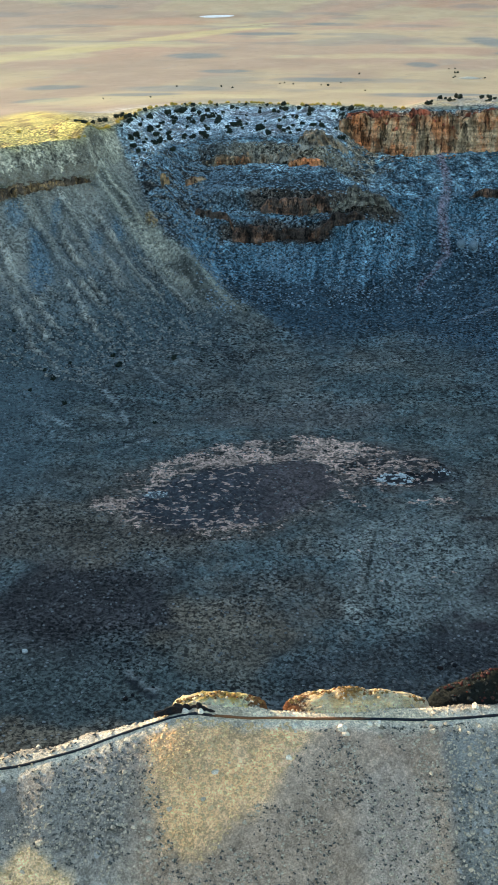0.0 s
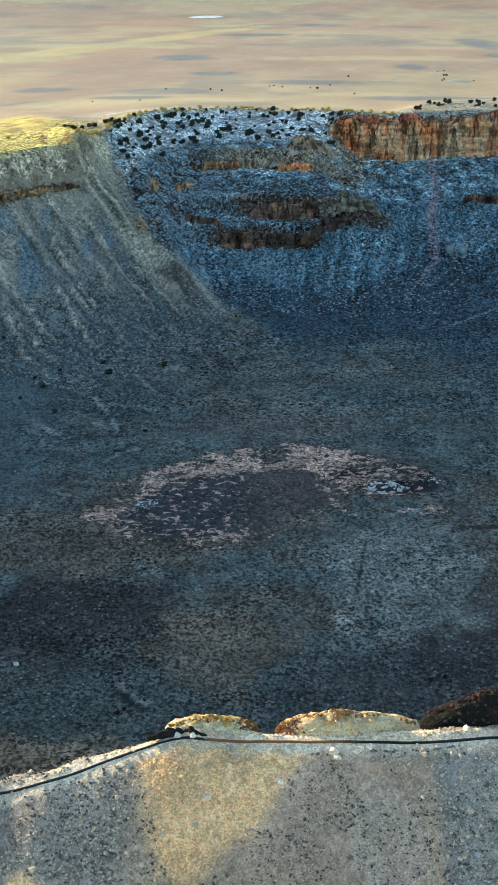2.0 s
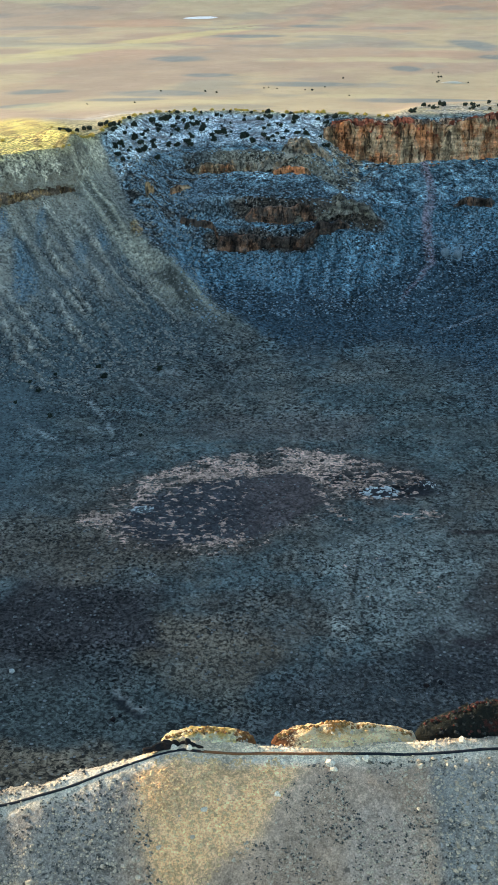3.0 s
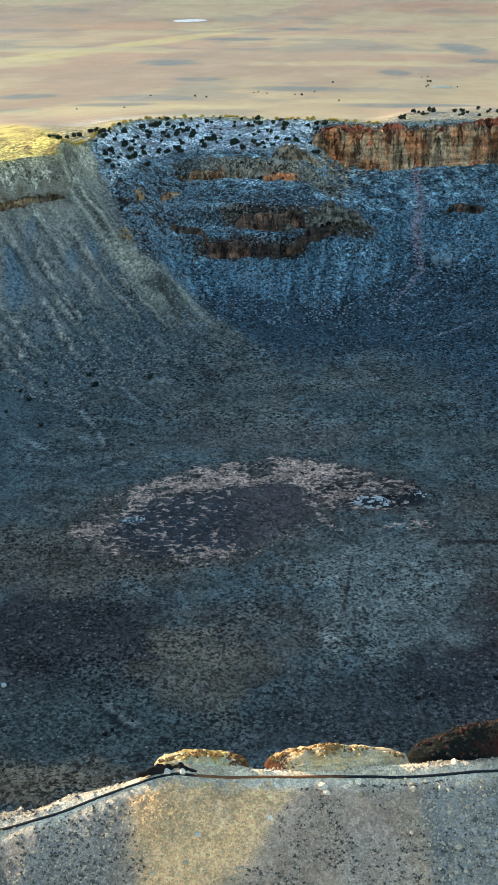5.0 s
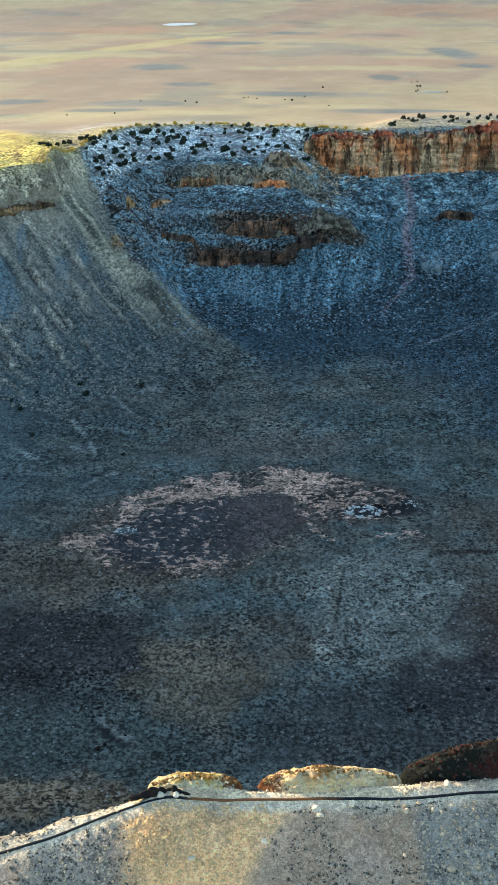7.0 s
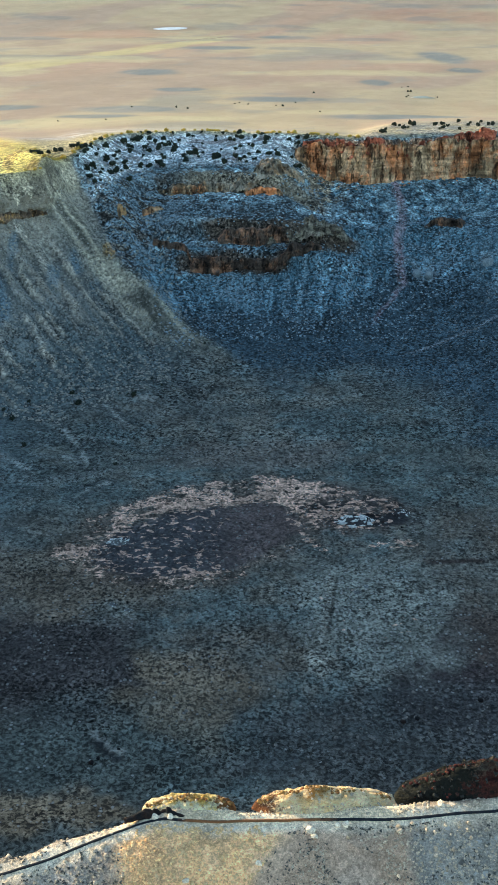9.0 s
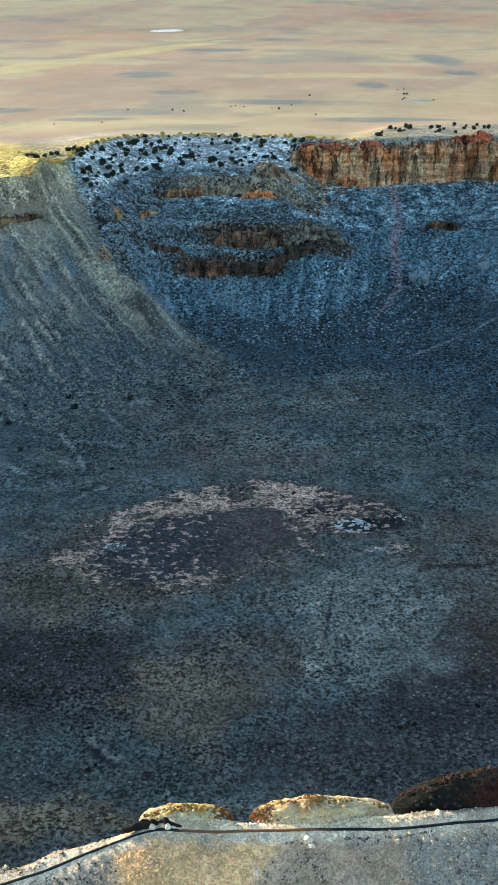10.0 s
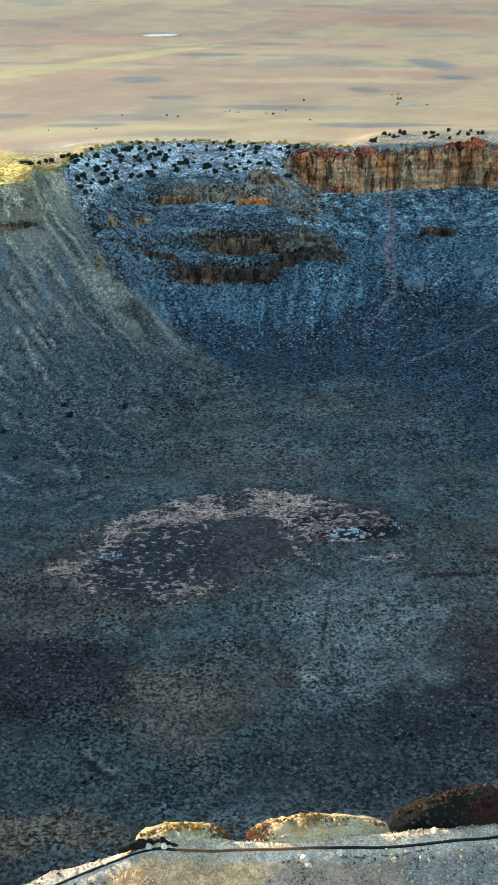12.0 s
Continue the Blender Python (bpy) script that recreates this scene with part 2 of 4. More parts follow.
M_FLOORSTONE = rock_material("grey_floor_stone", (0.252, 0.252, 0.237), (0.148, 0.152, 0.148), 0.5, 0.5, 0.3)
M_JUNIPER = leaf_material("juniper_leaves", (0.0133, 0.0207, 0.0163), (0.0333, 0.0407, 0.0259))
M_GOLDLEAF = leaf_material("dry_gold_leaves", (0.58, 0.38, 0.08), (0.32, 0.25, 0.07))
M_SCRUB = leaf_material("dark_scrub", (0.0259, 0.0281, 0.0259), (0.0666, 0.0666, 0.0592))
M_SLOPESCRUB = leaf_material("grey_slope_scrub", (0.055, 0.058, 0.052), (0.11, 0.105, 0.095))
M_STRAW = leaf_material("straw_grass", (0.95, 0.62, 0.27), (0.95, 0.70, 0.38))
M_GOLDSTONE = rock_material("sunlit_stone", (0.82, 0.58, 0.32), (0.62, 0.40, 0.20), 0.5, 0.8, 0.2)
M_BARK = rock_material("bark", (0.0888, 0.0666, 0.0518), (0.0518, 0.0407, 0.0333), 0.5, 1.5, 0.05)

# ---- the land: one sheet, crater, rim and plain ----
def lattice(ix, iy, seed):
    h = (ix.astype(np.int64) * 374761393 + iy.astype(np.int64) * 668265263 + seed * 982451653) & 0x7FFFFFFF
    h = ((h ^ (h >> 13)) * 1274126177) & 0x7FFFFFFF
    return ((h ^ (h >> 16)) & 0xFFFF) / 65535.0


def vnoise(x, y, seed=0):
    """Smooth value noise from 0 to 1, one cell per unit."""
    ix, iy = np.floor(x), np.floor(y)
    fx, fy = x - ix, y - iy
    fx, fy = fx * fx * (3 - 2 * fx), fy * fy * (3 - 2 * fy)
    a, b = lattice(ix, iy, seed), lattice(ix + 1, iy, seed)
    c, d = lattice(ix, iy + 1, seed), lattice(ix + 1, iy + 1, seed)
    return (a + (b - a) * fx) * (1 - fy) + (c + (d - c) * fx) * fy


def fbm(x, y, octaves=4, seed=0):
    total, size = 0.0, 0.5
    for n in range(octaves):
        total = total + size * vnoise(x * 2**n + 17.3 * n, y * 2**n - 9.1 * n, seed + n)
        size *= 0.5
    return total / (1 - 0.5**octaves)


def step(a, b, v):
    t = np.clip((v - a) / (b - a), 0, 1)
    return t * t * (3 - 2 * t)


CENTRE = (60.0, 790.0)
RIM_ANGLES = [0, 30, 55, 62, 68, 75, 82, 90, 98, 106, 112, 122, 140, 170, 200, 230, 255, 270, 285, 310, 335, 360]
RIM_RADII = [600, 620, 660, 655, 610, 560, 566, 577, 590, 585, 522, 438, 442, 488, 535, 560, 552, 541, 556, 570, 590, 600]
# Wall profiles: height over the share of the way out to the rim.
SMOOTH = ([0, 0.29, 0.40, 0.51, 0.60, 0.68, 0.76, 0.83, 0.90, 0.96, 1.0], [-152, -147, -140, -128, -107, -84, -54, -30, -10, 6, 17])
LEDGES = ([0, 0.29, 0.40, 0.51, 0.595, 0.626, 0.638, 0.680, 0.692, 0.770, 0.836, 0.848, 0.885, 1.0],
          [-152, -147, -140, -128, -107, -95, -79, -72, -52, -43, -37, -18, -10, 17])
CLIFF = ([0, 0.29, 0.40, 0.51, 0.60, 0.70, 0.80, 0.955, 0.972, 1.0], [-152, -147, -140, -128, -108, -88, -67, -31, 13, 17])
SPURRED = ([0, 0.3, 0.5, 0.6, 0.75, 0.938, 0.985, 1.0], [-152, -150, -142, -128, -92, -27, 4, 8.5])
# The crest on the camera's side: its line and height.
CREST_X, CREST_Y, CREST_Z = [-300, -120, -65, -30, -14, 20, 60, 100, 300], [205, 221, 230.5, 236.5, 240.6, 241.2, 240.4, 240.8, 232], [-26, -14, -7.5, -1, 2, -0.5, 1.5, 3, 6]


def polar(x, y):
    dx, dy = x - CENTRE[0], y - CENTRE[1]
    r, phi = np.hypot(dx, dy), np.degrees(np.arctan2(dy, dx)) % 360
    rim = np.interp(phi, RIM_ANGLES, RIM_RADII)
    return r, phi, rim + 10 * (vnoise(phi / 6, 0 * phi, 5) - 0.5) * step(0.3, 0.6, r / rim) * (phi < 180)


def spur(x, y):
    """How far along and across the spur that comes down from the left crest."""
    ax, ay, bx, by = -205.0, 1228.0, -10.0, 1035.0
    length = math.hypot(bx - ax, by - ay)
    along = ((x - ax) * (bx - ax) + (y - ay) * (by - ay)) / length**2
    across = ((x - ax) * (by - ay) - (y - ay) * (bx - ax)) / length  # positive: on the side towards the floor's left part
    return along, across


def wall_ribs(x, y, phi, s):
    """Ribs and gullies that run down the wall, bent and broken: 1 on a rib."""
    across = phi / 3.4 + 0.9 * fbm(x / 60, y / 60, 3, 3) + 0.5 * s
    return 0.75 * (1 - np.abs(2 * fbm(across, s * 1.3, 2, 11) - 1)) + 0.25 * (1 - np.abs(2 * fbm(across * 3.1, s * 4, 2, 12) - 1))


# Single ribs on the spurred wall: bearing at the top and at the foot, share of the way out at the foot and at the top, half width.
WALL_RIBS = ((128.8, 127.6, 0.60, 0.945, 3.2), (135.4, 136.2, 0.60, 0.945, 3.6), (131.4, 134.5, 0.50, 0.94, 2.4), (141.2, 149.5, 0.56, 0.93, 5.0),
             (125.6, 122.0, 0.58, 0.93, 2.6), (146.5, 155.0, 0.52, 0.80, 3.4), (122.8, 116.0, 0.50, 0.96, 2.6), (138.6, 143.5, 0.50, 0.72, 2.4), (151.0, 161.0, 0.48, 0.70, 2.6))


def single_ribs(x, y, phi, s, r):
    """How much a place lies on one of the single ribs, and in the gully beside it, from 0 to 1."""
    most, cut = np.zeros(np.shape(x)), np.zeros(np.shape(x))
    bend = 20 * (fbm(x / 34, y / 34, 3, 33) - 0.5) + 7 * (fbm(x / 9, y / 9, 2, 34) - 0.5)
    for high, low, s0, s1, wide in WALL_RIBS:
        line = np.interp(s, [s0, s1], [low, high])
        off = (np.radians(phi - line) * r + bend) / (wide * np.interp(s, [s0, s1], [0.7, 1.25]))
        here = (0.25 + 0.75 * step(0.38, 0.58, fbm(x / 17 + high, y / 17, 3, 35))) * step(s0 - 0.03, s0 + 0.08, s) * step(s1 + 0.02, s1 - 0.03, s)
        most = np.maximum(most, step(1.4, 0.4, np.abs(off)) * here)
        cut = np.maximum(cut, step(1.3, 0.4, np.abs(off - 1.9)) * here)
    return most, cut


def land(x, y, fine=True):
    """The height of the land."""
    r, phi, rim = polar(x, y)
    s = r / rim
    near = step(-0.35, -0.75, np.sin(np.radians(phi)))
    wander = 0.02 * (fbm(phi / 3.5, s * 6, 4, 7) - 0.5) if fine else 0.0
    right = step(87, 78, phi) * (1 - near)
    ledged = step(70, 80, phi) * step(108, 101, phi)
    smooth, stepped, cliff = (np.interp(s + wander, *p) for p in (SMOOTH, LEDGES, CLIFF))
    inside = smooth + (stepped - smooth) * ledged
    inside = inside + (cliff - inside) * right * step(0.72, 0.8, s)
    spurred = step(110, 117, phi)
    inside = inside + (np.interp(s + wander, *SPURRED) - inside) * spurred
    beyond = np.maximum(r - rim, 0)
    shoulder = step(79, 73, phi) + step(109, 116, phi) * step(160, 145, phi)
    far_top = 17 - 62 * (1 - np.exp(-beyond / 330.0)) * (1 - shoulder) - 62 * (1 - np.exp(-((beyond / 420.0) ** 2))) * shoulder
    far_top = far_top - spurred * (3.5 + 5 * step(150, 0, beyond)) * step(500, 150, beyond)
    far_top = far_top + 78 * step(3550, 5200, y)
    far = np.where(s < 1, inside, far_top)
    # camera's side: outer slope, crest, steep inner wall
    crest_y, crest_z = np.interp(x, CREST_X, CREST_Y), np.interp(x, CREST_X, CREST_Z)
    if fine:
        crest_y = crest_y + 3 * (vnoise(x / 9, 0 * x, 13) - 0.5)
    d = crest_y - y
    down = np.maximum(d, 0)
    drop = np.where(down < 38, 0.18 * down + 0.0072 * down**2, 17.24 + 33 * (1 - np.exp(-(down - 38) * 0.72 / 33)))
    inner = np.maximum(-d - 2.0, 0)
    floor = np.interp(s, [0, 0.3, 0.62, 0.72, 0.8], [-152, -150, -149, -144, -136])
    close = np.where(d > 0, crest_z - drop, np.maximum(crest_z - 1.12 * inner - 0.3 * np.maximum(-d, 0), floor))
    z = far + (close - far) * near
    wall = step(0.40, 0.62, s) * step(0.93, 0.80, s) * (1 - near)
    if fine:
        left = step(104, 114, phi)
        z = z + wall * ((3 + 11 * left) * (wall_ribs(x, y, phi, s) - 0.72) + 4.0 * (fbm(x / 14, y / 14, 4, 21) - 0.5))
        z = z + step(0.3, 0.45, s) * step(1.0, 0.9, s) * (1 - near) * 1.1 * (fbm(x / 4.5, y / 4.5, 3, 23) - 0.5)
        rib, gully = single_ribs(x, y, phi, s, r)
        z = z + (3.0 * rib - 1.6 * gully) * spurred
        along, across = spur(x, y)
        z = z + 10 * np.exp(-(across / 15) ** 2) * step(-0.15, 0.1, along) * step(1.25, 0.8, along)
        z = z + (1 - wall) * (1 - near) * 1.6 * (fbm(x / 16, y / 16, 4, 31) - 0.5) * step(3000, 1500, r) * (1 - 0.8 * step(640, 800, r))
        z = z + near * 1.0 * (fbm(x / 7, y / 7, 4, 41) - 0.5) * step(400, 200, r - 200)
        z = z + near * step(0.7, 0.5, s) * 1.6 * (fbm(x / 16, y / 16, 4, 31) - 0.5)
        z = z + step(1.0, 1.15, s) * (1 - near) * 2.5 * (fbm(x / 420, y / 420, 2, 51) - 0.5) * step(4000, 2000, r)
    return z


TRAIL_X = [-120, -90, -68.8, -52.9, -37.4, -18.3, 2.7, 20.6, 35.2, 52.6, 72.6, 95, 130]
TRAIL_Y = [219, 224, 227, 228.6, 233.2, 238.2, 237.6, 238.5, 237.9, 236.2, 237.2, 238, 237]


def trail_line(x):
    return sum(np.interp(x + k, TRAIL_X, TRAIL_Y) for k in (-5, -2.5, 0, 2.5, 5)) / 5

def spaced(*stretches):
    """Coordinates from stretches of (start, end, step at start, step at end)."""
    out = []
    for a, b, first, last in stretches:
        n = max(2, int(round(abs(b - a) / ((last - first) / math.log(last / first) if abs(last - first) > 1e-6 else first))))
        k = last / first
        t = np.arange(n) / n
        out.append(a + (b - a) * ((k**t - 1) / (k - 1) if abs(k - 1) > 1e-6 else t))
    return np.concatenate(out + [[stretches[-1][1]]])


GX = spaced((-16000, -360, 900, 4), (-360, -90, 4, 2.5), (-90, 90, 1.5, 1.5), (90, 470, 2.5, 3.5), (470, 16000, 3.5, 900))
GY = spaced((-9000, 170, 900, 1.5), (170, 275, 1.3, 1.3), (275, 420, 1.5, 4), (420, 1000, 3, 3), (1000, 1480, 2.2, 2.4), (1480, 2000, 2.5, 13), (2000, 5300, 13, 30), (5300, 22000, 30, 900))
XX, YY = np.meshgrid(GX, GY)
ZZ = land(XX, YY)


PURPLE_Y = [1030, 1060, 1090, 1109, 1128, 1151, 1189, 1262, 1302, 1325]
PURPLE_X = [160, 178, 194, 209, 221, 221, 226, 241, 240, 238]


# Washes down the fan under the left wall, as lines of places.
WASHES = (((-215, 861), (-198, 870), (-177, 864), (-152, 856), (-120, 834), (-102, 799), (-93, 768)),
          ((-184, 943), (-172, 919), (-158, 904), (-119, 898), (-85, 883), (-70, 856)),
          ((-200, 793), (-181, 791), (-155, 776), (-138, 758)), ((-99, 714), (-86, 734), (-75, 742)))


def nearest(x, y, line):
    """How far a place lies from a line of points."""
    best = np.full(np.shape(x), 1e6)
    for (ax, ay), (bx, by) in zip(line, line[1:]):
        t = np.clip(((x - ax) * (bx - ax) + (y - ay) * (by - ay)) / ((bx - ax) ** 2 + (by - ay) ** 2), 0, 1)
        best = np.minimum(best, np.hypot(x - ax - t * (bx - ax), y - ay - t * (by - ay)))
    return best


TONE = 0.74  # scales the soil colours below, so that painted sun patches stand out brighter


def soil_colours(x, y, z):
    """What the ground is made of, from place to place: base colour, and how stony, scrubby and coarse it is."""
    r, phi, rim = polar(x, y)
    s = r / rim
    near = step(-0.35, -0.75, np.sin(np.radians(phi)))
    far = 1 - near
    c = np.zeros(x.shape + (3,)) + (0.112, 0.137, 0.131)
    g = np.zeros(x.shape + (3,)) + (0.08, 0.4, 1.0)
    crust = np.zeros(x.shape)

    def lay(w, colour, grain=None):
        nonlocal c, g
        w = np.clip(w, 0, 1)[..., None]
        c = c + (np.array(colour) * TONE - c) * w
        if grain is not None:
            g = g + (np.array(grain) - g) * w

    def blot(cx, cy, rx, ry, size=12.0, seed=0, ragged=1.0):
        d = np.hypot((x - cx) / rx, (y - cy) / ry) + ragged * (fbm(x / size, y / size, 4, seed) - 0.5)
        return step(1.25, 0.65, d)

    # crater floor: olive grey, tan and dark fields
    lay(step(0.48, 0.62, fbm(x / 90, y / 60, 4, 61)) * 0.45, (0.160, 0.140, 0.112))
    lay(step(0.50, 0.60, fbm(x / 17, y / 13, 4, 62)) * 0.55, (0.221, 0.199, 0.161))
    lay(step(0.48, 0.38, fbm(x / 11, y / 9, 4, 63)) * 0.5, (0.085, 0.083, 0.070))
    lay(blot(-92, 502, 70, 56, 40, 66), (0.068, 0.061, 0.059))
    lay(blot(172, 490, 72, 80, 40, 67), (0.066, 0.054, 0.055), (0.03, 0.3, 0.7))
    lay(blot(-12, 488, 34, 44, 24, 68, 1.9) * 0.75, (0.263, 0.200, 0.135))
    lay(blot(-95, 602, 85, 42, 30, 69) * 0.7, (0.250, 0.195, 0.140))
    lay(blot(40, 790, 90, 30, 30, 70) * 0.6, (0.215, 0.180, 0.152))
    for cx, cy, rx, ry in ((-140, 790, 110, 90), (-70, 430, 130, 48), (190, 800, 90, 120)):
        lay(blot(cx, cy, rx, ry, 40, 691) * 0.3, (0.095, 0.132, 0.124))
    for cx, cy, rx, ry in ((-110, 590, 80, 32), (30, 520, 60, 30), (205, 590, 60, 110)):
        lay(blot(cx, cy, rx, ry, 30, 692) * 0.5, (0.158, 0.125, 0.095))
    lay(blot(108, 555, 48, 66, 12, 72) * 0.85, (0.270, 0.285, 0.250), (0.9, 0.5, 1.0))
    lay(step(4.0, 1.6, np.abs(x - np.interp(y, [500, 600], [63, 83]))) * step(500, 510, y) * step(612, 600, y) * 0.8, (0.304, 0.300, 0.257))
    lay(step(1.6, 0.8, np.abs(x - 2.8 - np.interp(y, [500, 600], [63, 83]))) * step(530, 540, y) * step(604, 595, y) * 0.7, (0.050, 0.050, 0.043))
    lay(blot(64, 506, 7, 14, 5, 721), (0.347, 0.345, 0.297))
    # fans below the left wall: thin pale washes and faint streaks down the slope
    fan = far * step(0.62, 0.50, s) * step(0.20, 0.34, s) * step(100, 118, phi) * step(215, 190, phi)
    wisps = fbm(phi / 2.2 + 2.2 * fbm(x / 40, y / 40, 3, 694), s * 4, 4, 695)
    lay(fan * step(0.53, 0.63, wisps) * 0.5, (0.235, 0.262, 0.25))
    lay(fan * step(0.45, 0.36, wisps) * 0.6, (0.070, 0.085, 0.090))
    for line in WASHES:
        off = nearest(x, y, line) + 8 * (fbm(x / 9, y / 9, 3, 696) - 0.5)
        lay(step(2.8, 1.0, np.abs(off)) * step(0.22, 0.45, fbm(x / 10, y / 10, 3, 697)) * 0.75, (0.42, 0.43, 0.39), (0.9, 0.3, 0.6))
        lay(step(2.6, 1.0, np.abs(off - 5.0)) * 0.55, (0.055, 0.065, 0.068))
    lay(blot(100, 445, 105, 46, 30, 698) * 0.75, (0.074, 0.080, 0.082), (0.05, 0.3, 0.8))
    lay(blot(-55, 905, 9, 5, 5, 699, 0.8) * 0.8, (0.36, 0.35, 0.31), (0.2, 0.2, 0.4))
    # old lake bed: pale crust at its edge, dark mud with crumbs of crust within
    level = y - 0.34 * (x - 4)
    lake = np.hypot((x - 4) / 92, (level - 672) / 68) + 0.34 * (fbm(x / 22, y / 22, 5, 71) - 0.5)
    lay(step(1.22, 1.02, lake) * 0.6, (0.147, 0.109, 0.086))
    ring = 0.62 + 0.38 * step(-0.9, 0.2, (level - 672) / 68)
    mud = step(0.98, 0.84, np.hypot((x + 2) / 80, (level - 657) / 50) + 0.34 * (fbm(x / 22, y / 22, 5, 711) - 0.5))
    crust = np.maximum(crust, step(1.2, 1.04, lake) * ring * (0.46 + 0.34 * step(0.35, 0.6, fbm(x / 28, y / 22, 3, 741))))
    lay(mud, (0.145, 0.112, 0.105), (0.05, 0.1, 0.7))
    lay(mud * step(45, -20, x + 30 * (fbm(x / 18, y / 18, 3, 73) - 0.5)), (0.074, 0.074, 0.080))
    crust = crust * (1 - mud) + mud * step(70, -10, x) * 0.46
    crust = np.maximum(crust, 0.66 * blot(0, 608, 17, 8, 6, 75, 1.5))
    crust = np.maximum(crust, 0.58 * blot(-18, 602, 44, 6, 8, 751, 1.2))
    crust = np.maximum(crust, 0.55 * step(7, 3, np.abs(x - np.interp(y, [625, 650, 680, 705, 730], [84, 74, 62, 66, 60]))) * step(618, 630, y) * step(735, 715, y))
    # broken ground beside the lake bed, with old diggings
    dig = blot(105, 690, 46, 40, 20, 76)
    lay(dig * 0.7, (0.135, 0.094, 0.077), (0.2, 0.2, 1.0))
    crust = np.maximum(crust, 0.55 * dig)
    lay(dig * step(0.47, 0.57, fbm(x / 14, y / 9, 4, 78)) * 0.9, (0.045, 0.041, 0.040))
    lay(blot(124, 677, 30, 9, 8, 781, 1.0), (0.030, 0.030, 0.034), (0.1, 0.1, 0.5))
    for cx, cy, rx, ry in ((118, 697, 20, 5), (132, 640, 20, 9), (99, 668, 12, 5), (80, 700, 12, 20)):
        crust = np.maximum(crust, 0.62 * blot(cx, cy, rx, ry, 7, 782, 1.2))
    crust = np.maximum(crust, 0.30 * blot(105, 555, 55, 62, 25, 72))
    lay(blot(172, 617, 32, 3.0, 8, 79, 1.2), (0.056, 0.045, 0.039))
    # far wall: blue-grey talus and ledges
    along, across = spur(x, y)
    left = step(-5, 4, across + 46 * step(0.75, 0.05, along) + 7 * (fbm(x / 16, y / 16, 3, 861) - 0.5)) * far * step(88, 100, phi)
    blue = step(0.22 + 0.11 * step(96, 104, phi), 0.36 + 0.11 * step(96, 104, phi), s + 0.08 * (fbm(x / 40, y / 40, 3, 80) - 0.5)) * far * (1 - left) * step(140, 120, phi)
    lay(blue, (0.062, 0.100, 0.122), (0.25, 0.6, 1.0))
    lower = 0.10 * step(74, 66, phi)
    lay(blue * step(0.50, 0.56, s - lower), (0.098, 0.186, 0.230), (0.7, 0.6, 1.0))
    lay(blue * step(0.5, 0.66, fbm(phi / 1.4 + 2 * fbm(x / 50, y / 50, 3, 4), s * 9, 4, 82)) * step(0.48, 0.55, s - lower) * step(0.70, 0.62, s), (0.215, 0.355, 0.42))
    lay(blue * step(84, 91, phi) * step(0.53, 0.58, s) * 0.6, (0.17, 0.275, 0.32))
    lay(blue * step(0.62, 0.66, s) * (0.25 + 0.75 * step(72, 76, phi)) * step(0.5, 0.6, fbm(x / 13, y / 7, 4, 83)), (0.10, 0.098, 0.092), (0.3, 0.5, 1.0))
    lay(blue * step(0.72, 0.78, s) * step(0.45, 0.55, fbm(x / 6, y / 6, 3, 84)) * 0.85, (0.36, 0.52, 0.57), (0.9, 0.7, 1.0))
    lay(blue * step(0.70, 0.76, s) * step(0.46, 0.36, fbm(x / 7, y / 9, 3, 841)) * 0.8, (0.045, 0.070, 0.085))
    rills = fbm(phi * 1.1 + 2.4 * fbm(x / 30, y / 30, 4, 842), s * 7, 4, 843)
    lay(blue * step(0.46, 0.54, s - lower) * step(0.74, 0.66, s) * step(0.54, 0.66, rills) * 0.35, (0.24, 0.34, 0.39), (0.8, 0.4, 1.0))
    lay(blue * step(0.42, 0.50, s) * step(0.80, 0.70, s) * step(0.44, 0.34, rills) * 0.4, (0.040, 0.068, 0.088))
    beds = fbm(z / 4.6 + 1.4 * fbm(x / 45, y / 45, 3, 844), x / 160, 2, 845)
    bedded = blue * step(0.655, 0.675, s) * step(0.90, 0.87, s) * step(76, 80, phi) * step(110, 105, phi)
    lay(bedded * step(0.53, 0.61, beds) * 0.85, (0.46, 0.60, 0.64), (0.6, 0.4, 1.0))
    lay(bedded * step(0.44, 0.34, beds) * 0.6, (0.050, 0.052, 0.052), (0.2, 0.6, 1.0))
    for cx in (242, 256, 317):
        lay(blot(cx, 1147, 6.5, 15, 5, 832, 0.7) * 0.3 * far, (0.40, 0.46, 0.48), (0.2, 0.1, 0.7))
    broken = 0.012 * (fbm(x / 6, y / 6, 3, 831) - 0.5)
    for s0, s1, p0, p1, colour in ((0.948, 0.978, 50, 82, (0.34, 0.20, 0.125)), (0.826, 0.856, 79, 104, (0.25, 0.215, 0.165)), (0.672, 0.700, 73, 98, (0.12, 0.095, 0.075)), (0.615, 0.642, 84, 104, (0.10, 0.08, 0.065))):
        lay(far * step(s0 - 0.004, s0 + 0.004, s + broken) * step(s1 + 0.004, s1 - 0.004, s + broken) * step(p0 - 1, p0 + 1, phi) * step(p1 + 1, p1 - 1, phi), colour, (0.1, 0.5, 1.0))
    lay(far * step(76, 79, phi) * step(88, 84, phi) * step(0.85, 0.87, s + broken) * step(0.975, 0.955, s) * step(0.40, 0.5, fbm(x / 8, y / 8, 3, 833)), (0.34, 0.27, 0.19), (0.2, 0.5, 1.0))
    gully = np.abs(x - np.interp(y, PURPLE_Y, PURPLE_X) - 5 * (fbm(y / 12, x * 0, 3, 85) - 0.5))
